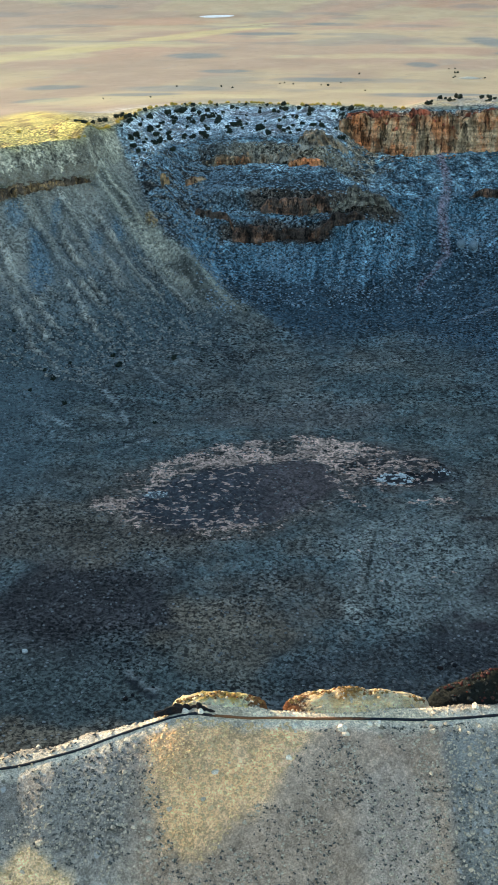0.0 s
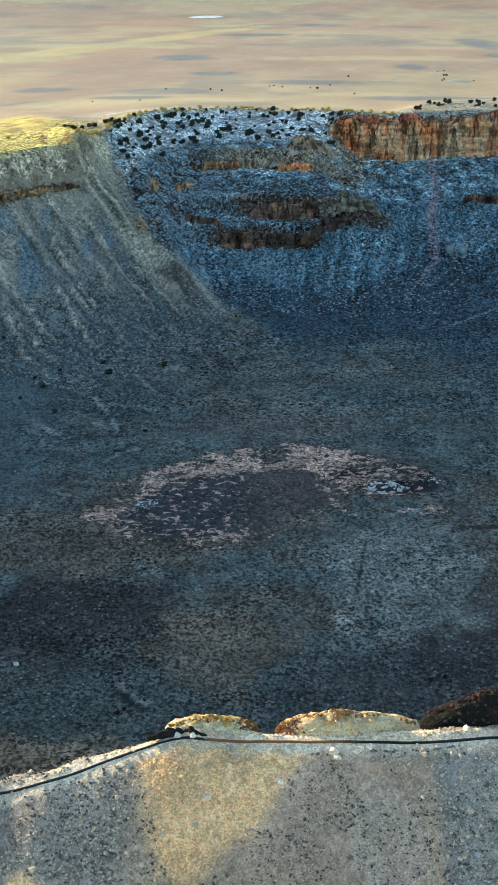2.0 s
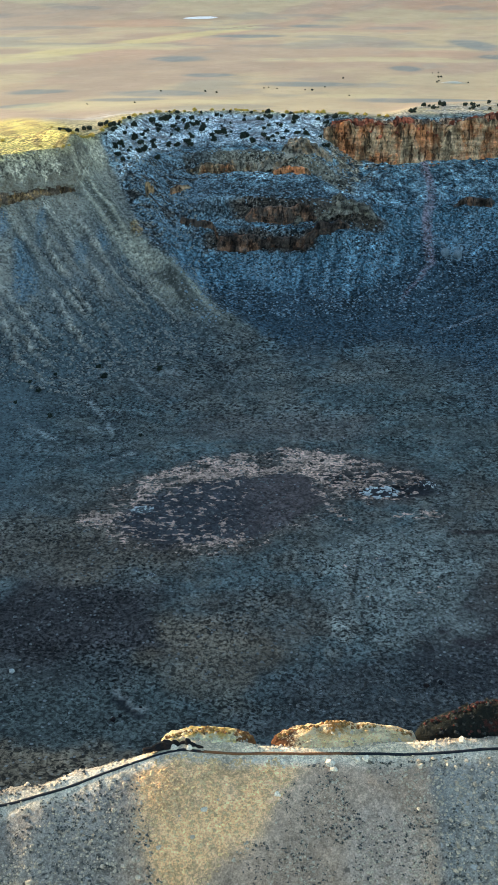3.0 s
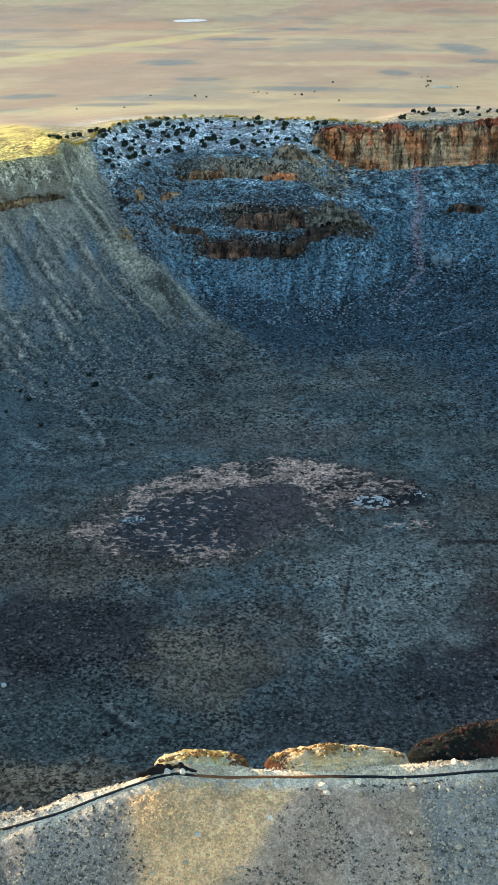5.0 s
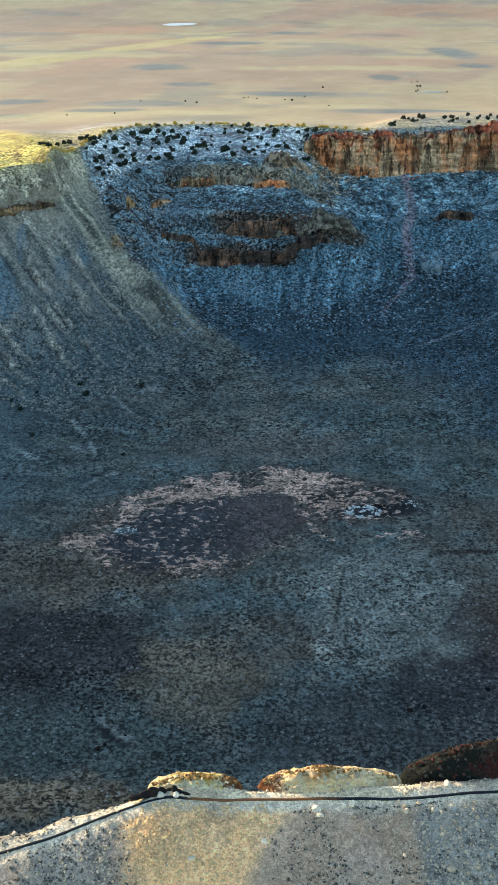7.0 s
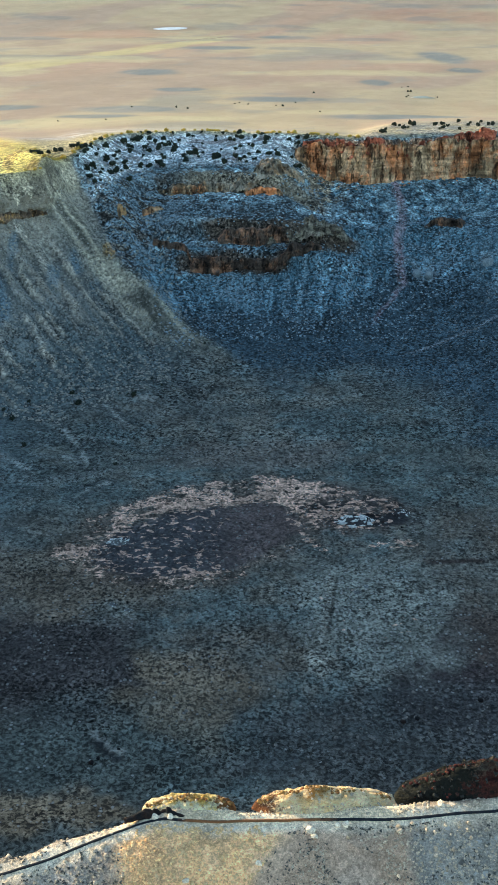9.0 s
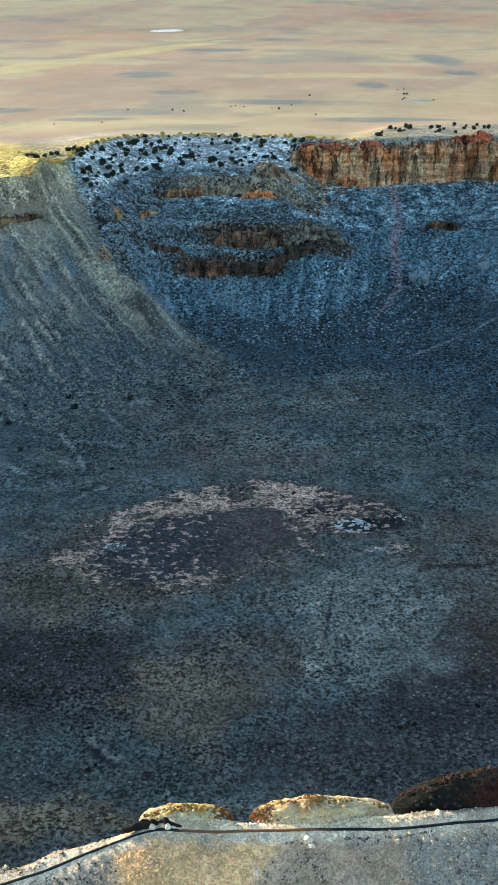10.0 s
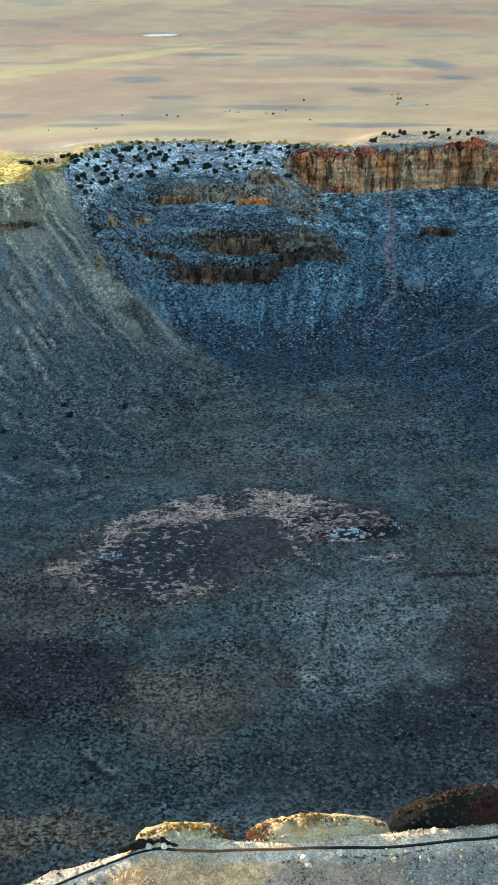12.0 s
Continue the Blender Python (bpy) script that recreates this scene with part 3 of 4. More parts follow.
    lay(step(1.0, 0.5, gully / np.interp(y, [1040, 1110, 1150, 1320], [3.0, 4.0, 7.5, 7.0])) * step(1040, 1110, y) * step(1326, 1312, y) * far * (0.42 + 0.5 * step(0.35, 0.55, fbm(x / 4, y / 12, 3, 851))), (0.33, 0.25, 0.275), (0.5, 0.3, 1.0))
    lay(step(3, 1.5, np.abs(y - np.interp(x, [195, 233, 260, 287, 330], [994, 1006, 1024, 1038, 1055]))) * step(195, 215, x) * far * 0.5, (0.30, 0.32, 0.34))
    # left wall: grey talus in ribs, blue hollows; rib and gully shading is painted
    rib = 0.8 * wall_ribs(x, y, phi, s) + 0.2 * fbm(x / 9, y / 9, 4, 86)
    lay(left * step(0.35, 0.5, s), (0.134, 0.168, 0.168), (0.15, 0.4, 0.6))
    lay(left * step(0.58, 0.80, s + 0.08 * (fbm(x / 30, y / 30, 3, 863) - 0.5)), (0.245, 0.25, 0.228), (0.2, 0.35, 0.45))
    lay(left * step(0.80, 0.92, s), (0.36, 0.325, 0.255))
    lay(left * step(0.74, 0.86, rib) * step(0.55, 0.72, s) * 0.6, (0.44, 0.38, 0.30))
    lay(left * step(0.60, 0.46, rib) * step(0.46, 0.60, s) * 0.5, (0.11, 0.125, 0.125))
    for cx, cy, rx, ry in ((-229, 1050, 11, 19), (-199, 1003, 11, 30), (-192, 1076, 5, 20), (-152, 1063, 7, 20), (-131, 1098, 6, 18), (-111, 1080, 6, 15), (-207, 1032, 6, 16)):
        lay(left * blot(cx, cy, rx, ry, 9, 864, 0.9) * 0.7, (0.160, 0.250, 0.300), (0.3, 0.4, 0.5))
    lay(left * blot(-222, 1000, 13, 34, 9, 868, 1.0) * 0.7, (0.42, 0.375, 0.30))
    lay(left * blot(-170, 1092, 16, 24, 9, 869, 1.2) * 0.45, (0.40, 0.355, 0.275))
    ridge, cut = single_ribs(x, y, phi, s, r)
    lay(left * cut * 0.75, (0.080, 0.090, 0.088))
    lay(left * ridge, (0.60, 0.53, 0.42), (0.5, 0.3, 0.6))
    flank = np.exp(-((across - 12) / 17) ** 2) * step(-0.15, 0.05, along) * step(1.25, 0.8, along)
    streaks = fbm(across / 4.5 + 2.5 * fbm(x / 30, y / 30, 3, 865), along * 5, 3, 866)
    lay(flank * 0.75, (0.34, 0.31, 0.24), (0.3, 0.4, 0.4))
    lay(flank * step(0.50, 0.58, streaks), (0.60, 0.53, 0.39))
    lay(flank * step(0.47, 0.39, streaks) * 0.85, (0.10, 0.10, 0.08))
    lay(np.exp(-((across + 2) / 4.5) ** 2) * step(0.45, 0.6, along) * step(1.3, 0.9, along) * step(0.35, 0.55, fbm(x / 9, y / 9, 3, 867)) * 0.7, (0.34, 0.33, 0.24), (0.7, 0.6, 1.0))
    lay(left * step(0.93, 0.95, s + broken) * step(1.005, 0.995, s), (0.46, 0.40, 0.29), (0.2, 0.4, 0.6))
    chutes = fbm(phi * 1.3 + 1.5 * fbm(x / 12, y / 12, 3, 871), s * 9, 3, 872)
    under = left * step(0.945, 0.955, s + broken) * step(1.005, 0.995, s)
    lay(under * step(0.52, 0.62, chutes) * 0.8, (0.60, 0.52, 0.38))
    lay(under * step(0.46, 0.36, chutes) * 0.8, (0.15, 0.13, 0.10))
    lay(left * blot(-99, 1135, 8, 11, 6, 862, 0.8) * 0.8, (0.55, 0.33, 0.12))
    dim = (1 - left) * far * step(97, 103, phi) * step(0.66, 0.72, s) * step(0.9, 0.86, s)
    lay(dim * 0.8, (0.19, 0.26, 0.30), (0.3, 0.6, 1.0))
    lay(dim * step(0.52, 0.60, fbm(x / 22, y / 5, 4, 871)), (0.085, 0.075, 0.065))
    # pale slope under the far rim, with scrub
    pale = (1 - left) * step(0.865, 0.90, s + 0.03 * (fbm(x / 15, y / 15, 3, 87) - 0.5)) * step(82, 87, phi) * step(116, 108, phi) * far
    lay(pale, (0.58, 0.62, 0.65), (0.4, 0.7, 0.75))
    lay(pale * step(0.42, 0.55, fbm(x / 18, y / 9, 4, 88)), (1.12, 1.16, 1.16))
    lay(pale * step(0.55, 0.65, fbm(x / 20, y / 5, 4, 89)), (0.36, 0.33, 0.33))
    # far rim tops
    top = step(0.975, 1.005, s) * far
    lay(top * step(1.4, 1.2, s), (0.52, 0.43, 0.24), (0.2, 0.6, 0.7))
    lay(top * step(78, 74, phi) * step(1.45, 1.2, s), (0.40, 0.365, 0.30))
    lay(top * step(78, 74, phi) * step(1.3, 1.1, s) * step(0.5, 0.6, fbm(x / 30, y / 20, 4, 90)), (0.50, 0.42, 0.27))
    # plain: tan with ochre grass flats, red soil, grey sage and painted cloud shade
    plain = step(1.12, 1.5, s) * far
    lay(plain, (0.53, 0.385, 0.278), (0.0, 0.06, 0.14))
    lay(0.5 * plain * step(0.50, 0.60, fbm((x - 0.5 * y) / 420 + 3, (y + 0.5 * x) / 900, 4, 91)), (0.70, 0.57, 0.33))
    lay(plain * step(0.55, 0.66, fbm((x - 0.5 * y) / 420, y / 900 + 7, 4, 95)) * step(2300, 2900, y), (0.60, 0.40, 0.28))
    lay(plain * blot(-300, 3750, 230, 130, 90, 951, 0.8) * 0.7, (0.62, 0.37, 0.24))
    lay(plain * blot(900, 4300, 300, 200, 90, 952, 0.8) * 0.7, (0.60, 0.34, 0.23))
    lay(plain * step(150, 70, np.abs(y - 2680 - 1.70 * (x + 485) + 120 * (fbm(x / 90, y / 90, 3, 953) - 0.5))) * step(130, 60, x) * 0.85, (0.74, 0.61, 0.30))
    sage_shade = step(0.60, 0.70, fbm(x / 300, y / 200 + 4, 4, 99)) * 0.5
    for cx, cy, rx, ry in ((-113, 2645, 70, 80), (-120, 1945, 95, 60), (-37, 2283, 55, 40), (-171, 1832, 70, 28), (286, 3671, 90, 60), (670, 3043, 60, 170), (150, 2110, 110, 45),
                           (388, 2418, 35, 60), (652, 2701, 45, 60), (-340, 1990, 60, 40), (-330, 1780, 50, 35), (60, 3300, 120, 60), (330, 1830, 120, 50)):
        sage_shade = np.maximum(sage_shade, blot(cx, cy, rx, ry, 60, 96, 0.5))
    lay(plain * sage_shade * 0.9, (0.265, 0.285, 0.28))
    for cx, cy, rx, ry in ((-330, 2950, 240, 90), (-480, 2640, 120, 110), (350, 2620, 260, 70), (-40, 1790, 120, 40), (210, 1905, 90, 35), (-260, 1760, 90, 60), (30, 3640, 120, 40)):
        lay(plain * blot(cx, cy, rx, ry, 80, 97, 0.9) * 0.55, (0.74, 0.63, 0.36))
    lay(plain * blot(-93, 3930, 110, 78, 60, 98, 0.3) * 0.8, (0.40, 0.29, 0.21))
    lay(plain * step(12, 4, np.abs(y - 3650 - 0.9 * (x - 60))) * step(-150, -60, x) * step(140, 110, x), (0.42, 0.28, 0.2))
    sunlit_crest = far * step(115, 118, phi) * step(1.0, 1.014, s + 0.03 * (fbm(x / 11, y / 11, 4, 92) - 0.5)) * step(1.75, 1.5, s)
    lay(sunlit_crest, (0.80, 0.63, 0.19), (0.2, 0.4, 0.9))
    lay(sunlit_crest * step(0.52, 0.64, fbm(x / 14, y / 24, 4, 93)) * 0.8, (0.50, 0.34, 0.12))
    # outer slope on the camera's side
    slope = near * step(300, 262, y)
    lay(slope, (0.66, 0.455, 0.315), (0.0, 0.10, 0.8))
    lay(slope * step(-22, -34, x + 8 * (fbm(x / 8, y / 8, 3, 102) - 0.5)), (0.425, 0.36, 0.295), (0.12, 0.12, 0.9))
    lay(slope * blot(15, 206, 30, 13, 14, 104) * 0.85, (0.52, 0.365, 0.26))
    lay(slope * blot(40, 206, 10, 26, 14, 1041) * 0.6, (0.64, 0.50, 0.40))
    lay(slope * step(54, 58, x + 3 * (fbm(x / 5, y / 5, 3, 103) - 0.5)) * step(238, 230, y), (0.44, 0.395, 0.335), (0.4, 0.15, 0.9))
    lay(slope * step(53, 56, x) * step(64, 57, x + 5 * (fbm(x / 5, y / 5, 3, 1031) - 0.5)) * step(236, 226, y) * 0.5, (0.19, 0.19, 0.18))
    wave = 9 * (fbm(x / 7, y / 7, 5, 105) - 0.5)
    left_edge = np.interp(y, [196, 203, 208, 222, 236], [-13, -18.5, -21.5, -25.5, -27])
    right_edge = np.interp(y, [196, 203, 212, 221, 235, 242], [-16, -9, 0.5, 10, 21, 25])
    ochre = step(-3, 3, x - left_edge + 1.1 * wave) * step(5, -5, x - right_edge + 1.3 * wave) * step(240.5, 237.5, y + 0.3 * wave) * step(199, 206, y + wave)
    lay(slope * ochre * (0.72 + 0.28 * step(0.40, 0.55, fbm(x / 5, y / 5, 4, 106))), (1.28, 0.76, 0.38), (0.0, 0.02, 0.9))
    lay(slope * step(-3, 3.5, 206 - y - 0.62 * np.abs(x + 58) + 0.9 * wave) * step(-42, -46, x), (1.22, 0.82, 0.46), (0.0, 0.02, 0.9))
    lay(near * step(239, 243, y) * step(285, 255, y + wave), (0.30, 0.255, 0.20), (0.5, 0.4, 0.9))
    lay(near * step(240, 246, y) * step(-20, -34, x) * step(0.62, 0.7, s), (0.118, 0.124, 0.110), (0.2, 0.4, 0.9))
    lay(near * blot(-70, 425, 80, 30, 20, 108) * 0.6, (0.092, 0.114, 0.106))
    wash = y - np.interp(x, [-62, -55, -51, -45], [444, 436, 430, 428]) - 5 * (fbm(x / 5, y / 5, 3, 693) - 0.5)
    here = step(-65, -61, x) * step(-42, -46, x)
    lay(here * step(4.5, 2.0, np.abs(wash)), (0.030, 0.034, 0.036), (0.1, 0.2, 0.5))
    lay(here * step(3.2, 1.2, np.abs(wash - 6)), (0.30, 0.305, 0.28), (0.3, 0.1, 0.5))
    lay(near * blot(-98, 386, 62, 16, 12, 107, 1.4) * 0.85, (0.27, 0.195, 0.125), (0.6, 0.4, 1.0))
    verge = np.abs(y - trail_line(x))
    lay(slope * step(5.0, 2.0, verge + 0.5 * wave), (0.95, 0.78, 0.58), (0.3, 0.1, 0.9))
    lay(near * step(-2.0, 0.5, y - trail_line(x)) * step(249, 246, y) * step(-17, -11, x + wave) * step(60, 50, x + wave), (1.14, 0.88, 0.58), (0.2, 0.05, 0.9))
    lay(near * step(233, 240, y) * step(260, 250, y) * step(-54, -64, x + wave) * 0.8, (0.42, 0.27, 0.13), (0.2, 0.5, 1.0))
    return np.concatenate([c, crust[..., None]], -1), np.concatenate([g, (1 - 0.72 * near * step(300, 250, y) - 0.9 * step(1.12, 1.4, s) * far)[..., None]], -1)


def ground_mesh():
    ny, nx = XX.shape
    mesh = bpy.data.meshes.new("ground")
    mesh.vertices.add(nx * ny)
    mesh.vertices.foreach_set("co", np.stack([XX, YY, ZZ], -1).astype(np.float32).ravel())
    a = (np.arange(ny - 1)[:, None] * nx + np.arange(nx - 1)[None]).ravel()
    quads = np.stack([a, a + 1, a + nx + 1, a + nx], -1)
    mesh.loops.add(quads.size)
    mesh.loops.foreach_set("vertex_index", quads.ravel().astype(np.int32))
    mesh.polygons.add(len(quads))
    mesh.polygons.foreach_set("loop_start", np.arange(0, quads.size, 4, dtype=np.int32))
    mesh.polygons.foreach_set("use_smooth", np.ones(len(quads), bool))
    mesh.update(calc_edges=True)
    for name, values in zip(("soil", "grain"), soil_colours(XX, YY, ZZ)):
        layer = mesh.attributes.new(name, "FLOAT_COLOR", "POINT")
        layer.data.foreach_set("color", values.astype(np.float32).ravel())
    return mesh


ground = new("ground", ground_mesh())
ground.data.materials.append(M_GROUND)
tagged(ground, "dusty desert ground with a deep impact crater", "ground", kind="structure")

# ---- helpers for things ----
rng = random.Random(7)


def part(name, bm_or_mesh, material, parent=None, label=""):
    """Links a bmesh (or a mesh that is shared) as one mesh object under a thing or a part."""
    mesh = bm_or_mesh
    if isinstance(bm_or_mesh, bmesh.types.BMesh):
        mesh = bpy.data.meshes.new(name)
        bm_or_mesh.to_mesh(mesh)
        bm_or_mesh.free()
    if not mesh.materials:
        mesh.materials.append(material)
    ob = new(name, mesh)
    ob.parent = parent
    if label:
        tagged(ob, label)
    return ob


def height(x, y):
    return float(land(np.array([x]), np.array([y]))[0])


def rock_bmesh(seed, detail=2, rough=0.35, flat=0.75):
    """A broken lump of rock about 2 across, with a few cleaved faces."""
    r = random.Random(seed)
    bm = bmesh.new()
    bmesh.ops.create_icosphere(bm, subdivisions=detail, radius=1.0)
    cuts = [(Vector((r.uniform(-1, 1), r.uniform(-1, 1), r.uniform(-0.6, 1))).normalized(), r.uniform(0.55, 0.9)) for _ in range(7)]
    off = Vector((seed * 3.7, seed * 1.3, 0))
    for v in bm.verts:
        p = v.co * (1 + rough * noise.noise(v.co * 1.4 + off) + 0.5 * rough * noise.noise(v.co * 3.5 + off))
        for normal, reach in cuts:
            over = p.dot(normal) - reach
            if over > 0:
                p = p - normal * over * 0.85
        v.co = Vector((p.x, p.y, p.z * flat))
    return bm


def rock_library(name, count, material, detail=2):
    out = []
    for k in range(count):
        mesh = bpy.data.meshes.new(name)
        bm = rock_bmesh(k * 11 + len(name), detail)
        bm.to_mesh(mesh)
        bm.free()
        mesh.materials.append(material)
        out.append(mesh)
    return out


def set_rock(ob, x, y, z, size, tall=1.0, turn=None):
    ob.location = (x, y, z)
    ob.rotation_euler = (rng.uniform(-0.25, 0.25), rng.uniform(-0.25, 0.25), rng.uniform(0, 6.28) if turn is None else turn)
    ob.scale = (size * rng.uniform(0.85, 1.2), size * rng.uniform(0.8, 1.1), size * tall)
    return ob


def joined(name, meshes, spots, material, label, category):
    """Many small pieces as one object of stuff. spots: x, y, z, size, tall."""
    datas = []
    for mesh in meshes:
        co = np.empty(len(mesh.vertices) * 3)
        mesh.vertices.foreach_get("co", co)
        tri = np.array([list(p.vertices) for p in mesh.polygons])
        datas.append((co.reshape(-1, 3), tri))
    verts, faces, base = [], [], 0
    for x, y, z, size, tall in spots:
        co, tri = datas[rng.randrange(len(datas))]
        a = rng.uniform(0, 6.28)
        ca, sa = math.cos(a) * size, math.sin(a) * size
        verts.append(np.stack([co[:, 0] * ca - co[:, 1] * sa + x, co[:, 0] * sa + co[:, 1] * ca + y, co[:, 2] * size * tall + z], -1))
        faces.append(tri + base)
        base += len(co)
    mesh = bpy.data.meshes.new(name)
    mesh.from_pydata(np.concatenate(verts).tolist(), [], np.concatenate(faces).tolist())
    mesh.materials.append(material)
    return tagged(new(name, mesh), label, category, kind="stuff")


# ---- the trail along the crest ----
def trail_bmesh():
    bm = bmesh.new()
    rows = []
    for x in np.arange(-118, 128, 1.0):
        y, ahead = float(trail_line(np.array([x]))[0]), float(trail_line(np.array([x + 1.0]))[0])
        side = Vector((-(ahead - y), 1.0, 0)).normalized()
        wide = 0.37 + 0.09 * noise.noise(Vector((x * 0.35, 0, 0)))
        zs = max(height(x + side.x * k, y + side.y * k) for k in (-0.9, 0, 0.9))
        rows.append([bm.verts.new((x + side.x * k * wide, y + side.y * k * wide, zs + up)) for k, up in ((-1.2, -0.6), (-1, 0.06), (0, 0.10), (1, 0.06), (1.2, -0.6))])
    for a, b in zip(rows, rows[1:]):
        for k in range(4):
            bm.faces.new((a[k], b[k], b[k + 1], a[k + 1]))
    for f in bm.faces:
        f.smooth = True
    bmesh.ops.recalc_face_normals(bm, faces=bm.faces)
    return bm


trail = part("path", trail_bmesh(), M_TRAIL)
tagged(trail, "narrow dark trail along the crater's crest", "path", kind="structure")


# ---- mounds on the crest beyond the trail ----
def mound_bmesh(wide, deep, tall, seed, skew=0.0):
    bm = bmesh.new()
    rings, spokes = 18, 64
    grid = []
    for i in range(rings + 1):
        q = i / rings
        row = []
        for k in range(spokes):
            a = 2 * math.pi * k / spokes
            u, v = math.cos(a) * (1 - q), math.sin(a) * (1 - q)
            h = (1 - (1 - q) ** 2.0) ** 1.4 * (1 + skew * u)
            p = Vector((u * wide, v * deep, 0))
            lump = noise.noise(Vector((p.x * 0.16, p.y * 0.16, seed))) * 0.3 + noise.noise(Vector((p.x * 0.5, p.y * 0.5, seed + 5))) * 0.16
            row.append(bm.verts.new((p.x * (1 + 0.12 * noise.noise(Vector((u * 2, v * 2, seed)))), p.y, tall * h * (1 + lump) + (0.75 + 0.06 * tall) * noise.noise(p * 0.9) + 0.35 * noise.noise(p * 2.3) + 0.09 * tall * noise.noise(p * 0.35) * min(1, 3 * q) - (0.0 if i else 1.8 + 7.0 * max(0.0, math.sin(a))))))
        grid.append(row)
    for a, b in zip(grid, grid[1:]):
        for k in range(spokes):
            bm.faces.new((a[k], a[(k + 1) % spokes], b[(k + 1) % spokes], b[k]))
    bmesh.ops.remove_doubles(bm, verts=bm.verts, dist=0.01)
    for f in bm.faces:
        f.smooth = True
    return bm


def mound_top(bm_mesh, x, y):
    """The height of a mound over a place, by its nearest point."""
    co = np.empty(len(bm_mesh.vertices) * 3)
    bm_mesh.vertices.foreach_get("co", co)
    co = co.reshape(-1, 3)
    return float(co[np.argmin((co[:, 0] - x) ** 2 + (co[:, 1] - y) ** 2), 2])


def crest_mound(x, y, z, wide, deep, tall, seed, body, cap, caps, label, skew=0.0, rubble=60):
    thing = new("rock_mound")
    thing.location = (x, y, z)
    mass = part("rubble_slope", mound_bmesh(wide, deep, tall, seed, skew), body, thing)
    for k in range(caps):
        u = rng.uniform(-0.92, 0.92)
        v = rng.uniform(-0.06, 0.35) * math.sqrt(1 - u * u)
        px, py = u * wide, v * deep
        ob = part("cap_rock", ROCKS_CAP[cap][rng.randrange(4)], None, thing)
        set_rock(ob, px, py, mound_top(mass.data, px, py) - 0.1, rng.uniform(0.25, 0.75), rng.uniform(0.6, 1.0))
    for k in range(rubble):
        u, v = rng.uniform(-0.85, 0.85), rng.uniform(-0.8, 0.1)
        v *= math.sqrt(1 - u * u)
        px, py = u * wide, v * deep
        ob = part("rubble_rock", (RUBBLE if cap == "ochre" else ROCKS_CAP[cap])[rng.randrange(4)], None, thing)
        set_rock(ob, px, py, mound_top(mass.data, px, py), 0.18 + 0.55 * rng.random() ** 2, rng.uniform(0.6, 1.0))
    if cap == "red":
        for k in range(70):
            u, v = rng.uniform(-0.97, 0.05), rng.uniform(-0.7, 0.5)
            v *= math.sqrt(1 - u * u)
            ob = part("scrub_tuft", TUFT_MESHES[k % 3], None, thing)
            set_rock(ob, u * wide, v * deep, mound_top(mass.data, u * wide, v * deep) - 0.1, rng.uniform(0.5, 1.3), 0.8)
    return tagged(thing, label, "mound", "mounds on the crater crest")


def clump_bmesh(seed, lumps, spread, tall, spikes):
    """A crown of many small clumps with an uneven outline and loose sprays."""
    r = random.Random(seed)
    bm = bmesh.new()
    for k in range(lumps):
        a, d = r.uniform(0, 6.28), 0.75 * spread * math.sqrt(r.random())
        at = Vector((math.cos(a) * d, math.sin(a) * d, tall * (0.25 + 0.75 * r.random() * (1 - 0.55 * d / spread))))
        size = r.uniform(0.26, 0.46) * spread
        made = bmesh.ops.create_icosphere(bm, subdivisions=1, radius=size)["verts"]
        for v in made:
            v.co = v.co * r.uniform(0.65, 1.3) + at
        for _ in range(spikes):
            way = Vector((r.uniform(-1, 1), r.uniform(-1, 1), r.uniform(-0.4, 1))).normalized()
            side = way.orthogonal().normalized() * size * 0.25
            root = at + way * size * 0.7
            bm.faces.new([bm.verts.new(root - side), bm.verts.new(root + side), bm.verts.new(root + way * size * r.uniform(0.6, 1.1))])
    return bm


TUFT_MESHES = []
for k in range(3):
    mesh = bpy.data.meshes.new("scrub_tuft")
    bm = clump_bmesh(40 + k, 6, 0.8, 0.8, 5)
    bm.to_mesh(mesh), bm.free()
    mesh.materials.append(M_SCRUB)
    TUFT_MESHES.append(mesh)
RUBBLE = rock_library("rubble_rock", 4, M_PALE, 1)
ROCKS_CAP = {"ochre": rock_library("cap_rock", 4, M_OCHRE), "red": rock_library("cap_rock", 4, M_REDROCK)}
crest_mound(-7.5, 244.4, 0.0, 14.0, 5.4, 2.5, 3, M_GOLDMOUND, "ochre", 90, "rubble mound coloured sunlit golden, with an ochre rock cap on the crest", -0.1)
crest_mound(33.0, 245.6, -1.2, 21.5, 6.6, 4.7, 9, M_MOUND, "ochre", 130, "cream rubble mound with rust-orange rocks along its top", -0.25)
red_mound = crest_mound(83.0, 249.4, -1.6, 28.5, 9.6, 11.2, 15, M_REDBROWN, "red", 110, "dark red-brown rubble mound on the crater crest", 0.15)

# ---- dark outcrop beside the trail ----
outcrop = new("rock_outcrop")
outcrop.location = (-17.0, 240.0, 0.9)
DARK_ROCKS = rock_library("rock_block", 4, M_DARK)
for dx, dy, long, wide, tall, turn in ((-7.2, -1.3, 2.2, 0.9, 0.55, 0.30), (-4.4, -0.4, 2.9, 1.3, 1.05, 0.22), (-1.6, 0.2, 2.6, 1.4, 1.35, 0.05), (0.6, 0.5, 1.7, 1.2, 1.1, 0.0),
                                       (2.6, 0.7, 1.5, 0.9, 0.8, 0.1), (3.9, 0.5, 1.1, 0.9, 1.8, 0.0), (5.2, 0.1, 1.8, 0.9, 0.9, -0.1), (7.2, -0.4, 1.6, 0.7, 0.4, -0.1)):
    block = part("rock_block", DARK_ROCKS[rng.randrange(4)], None, outcrop)
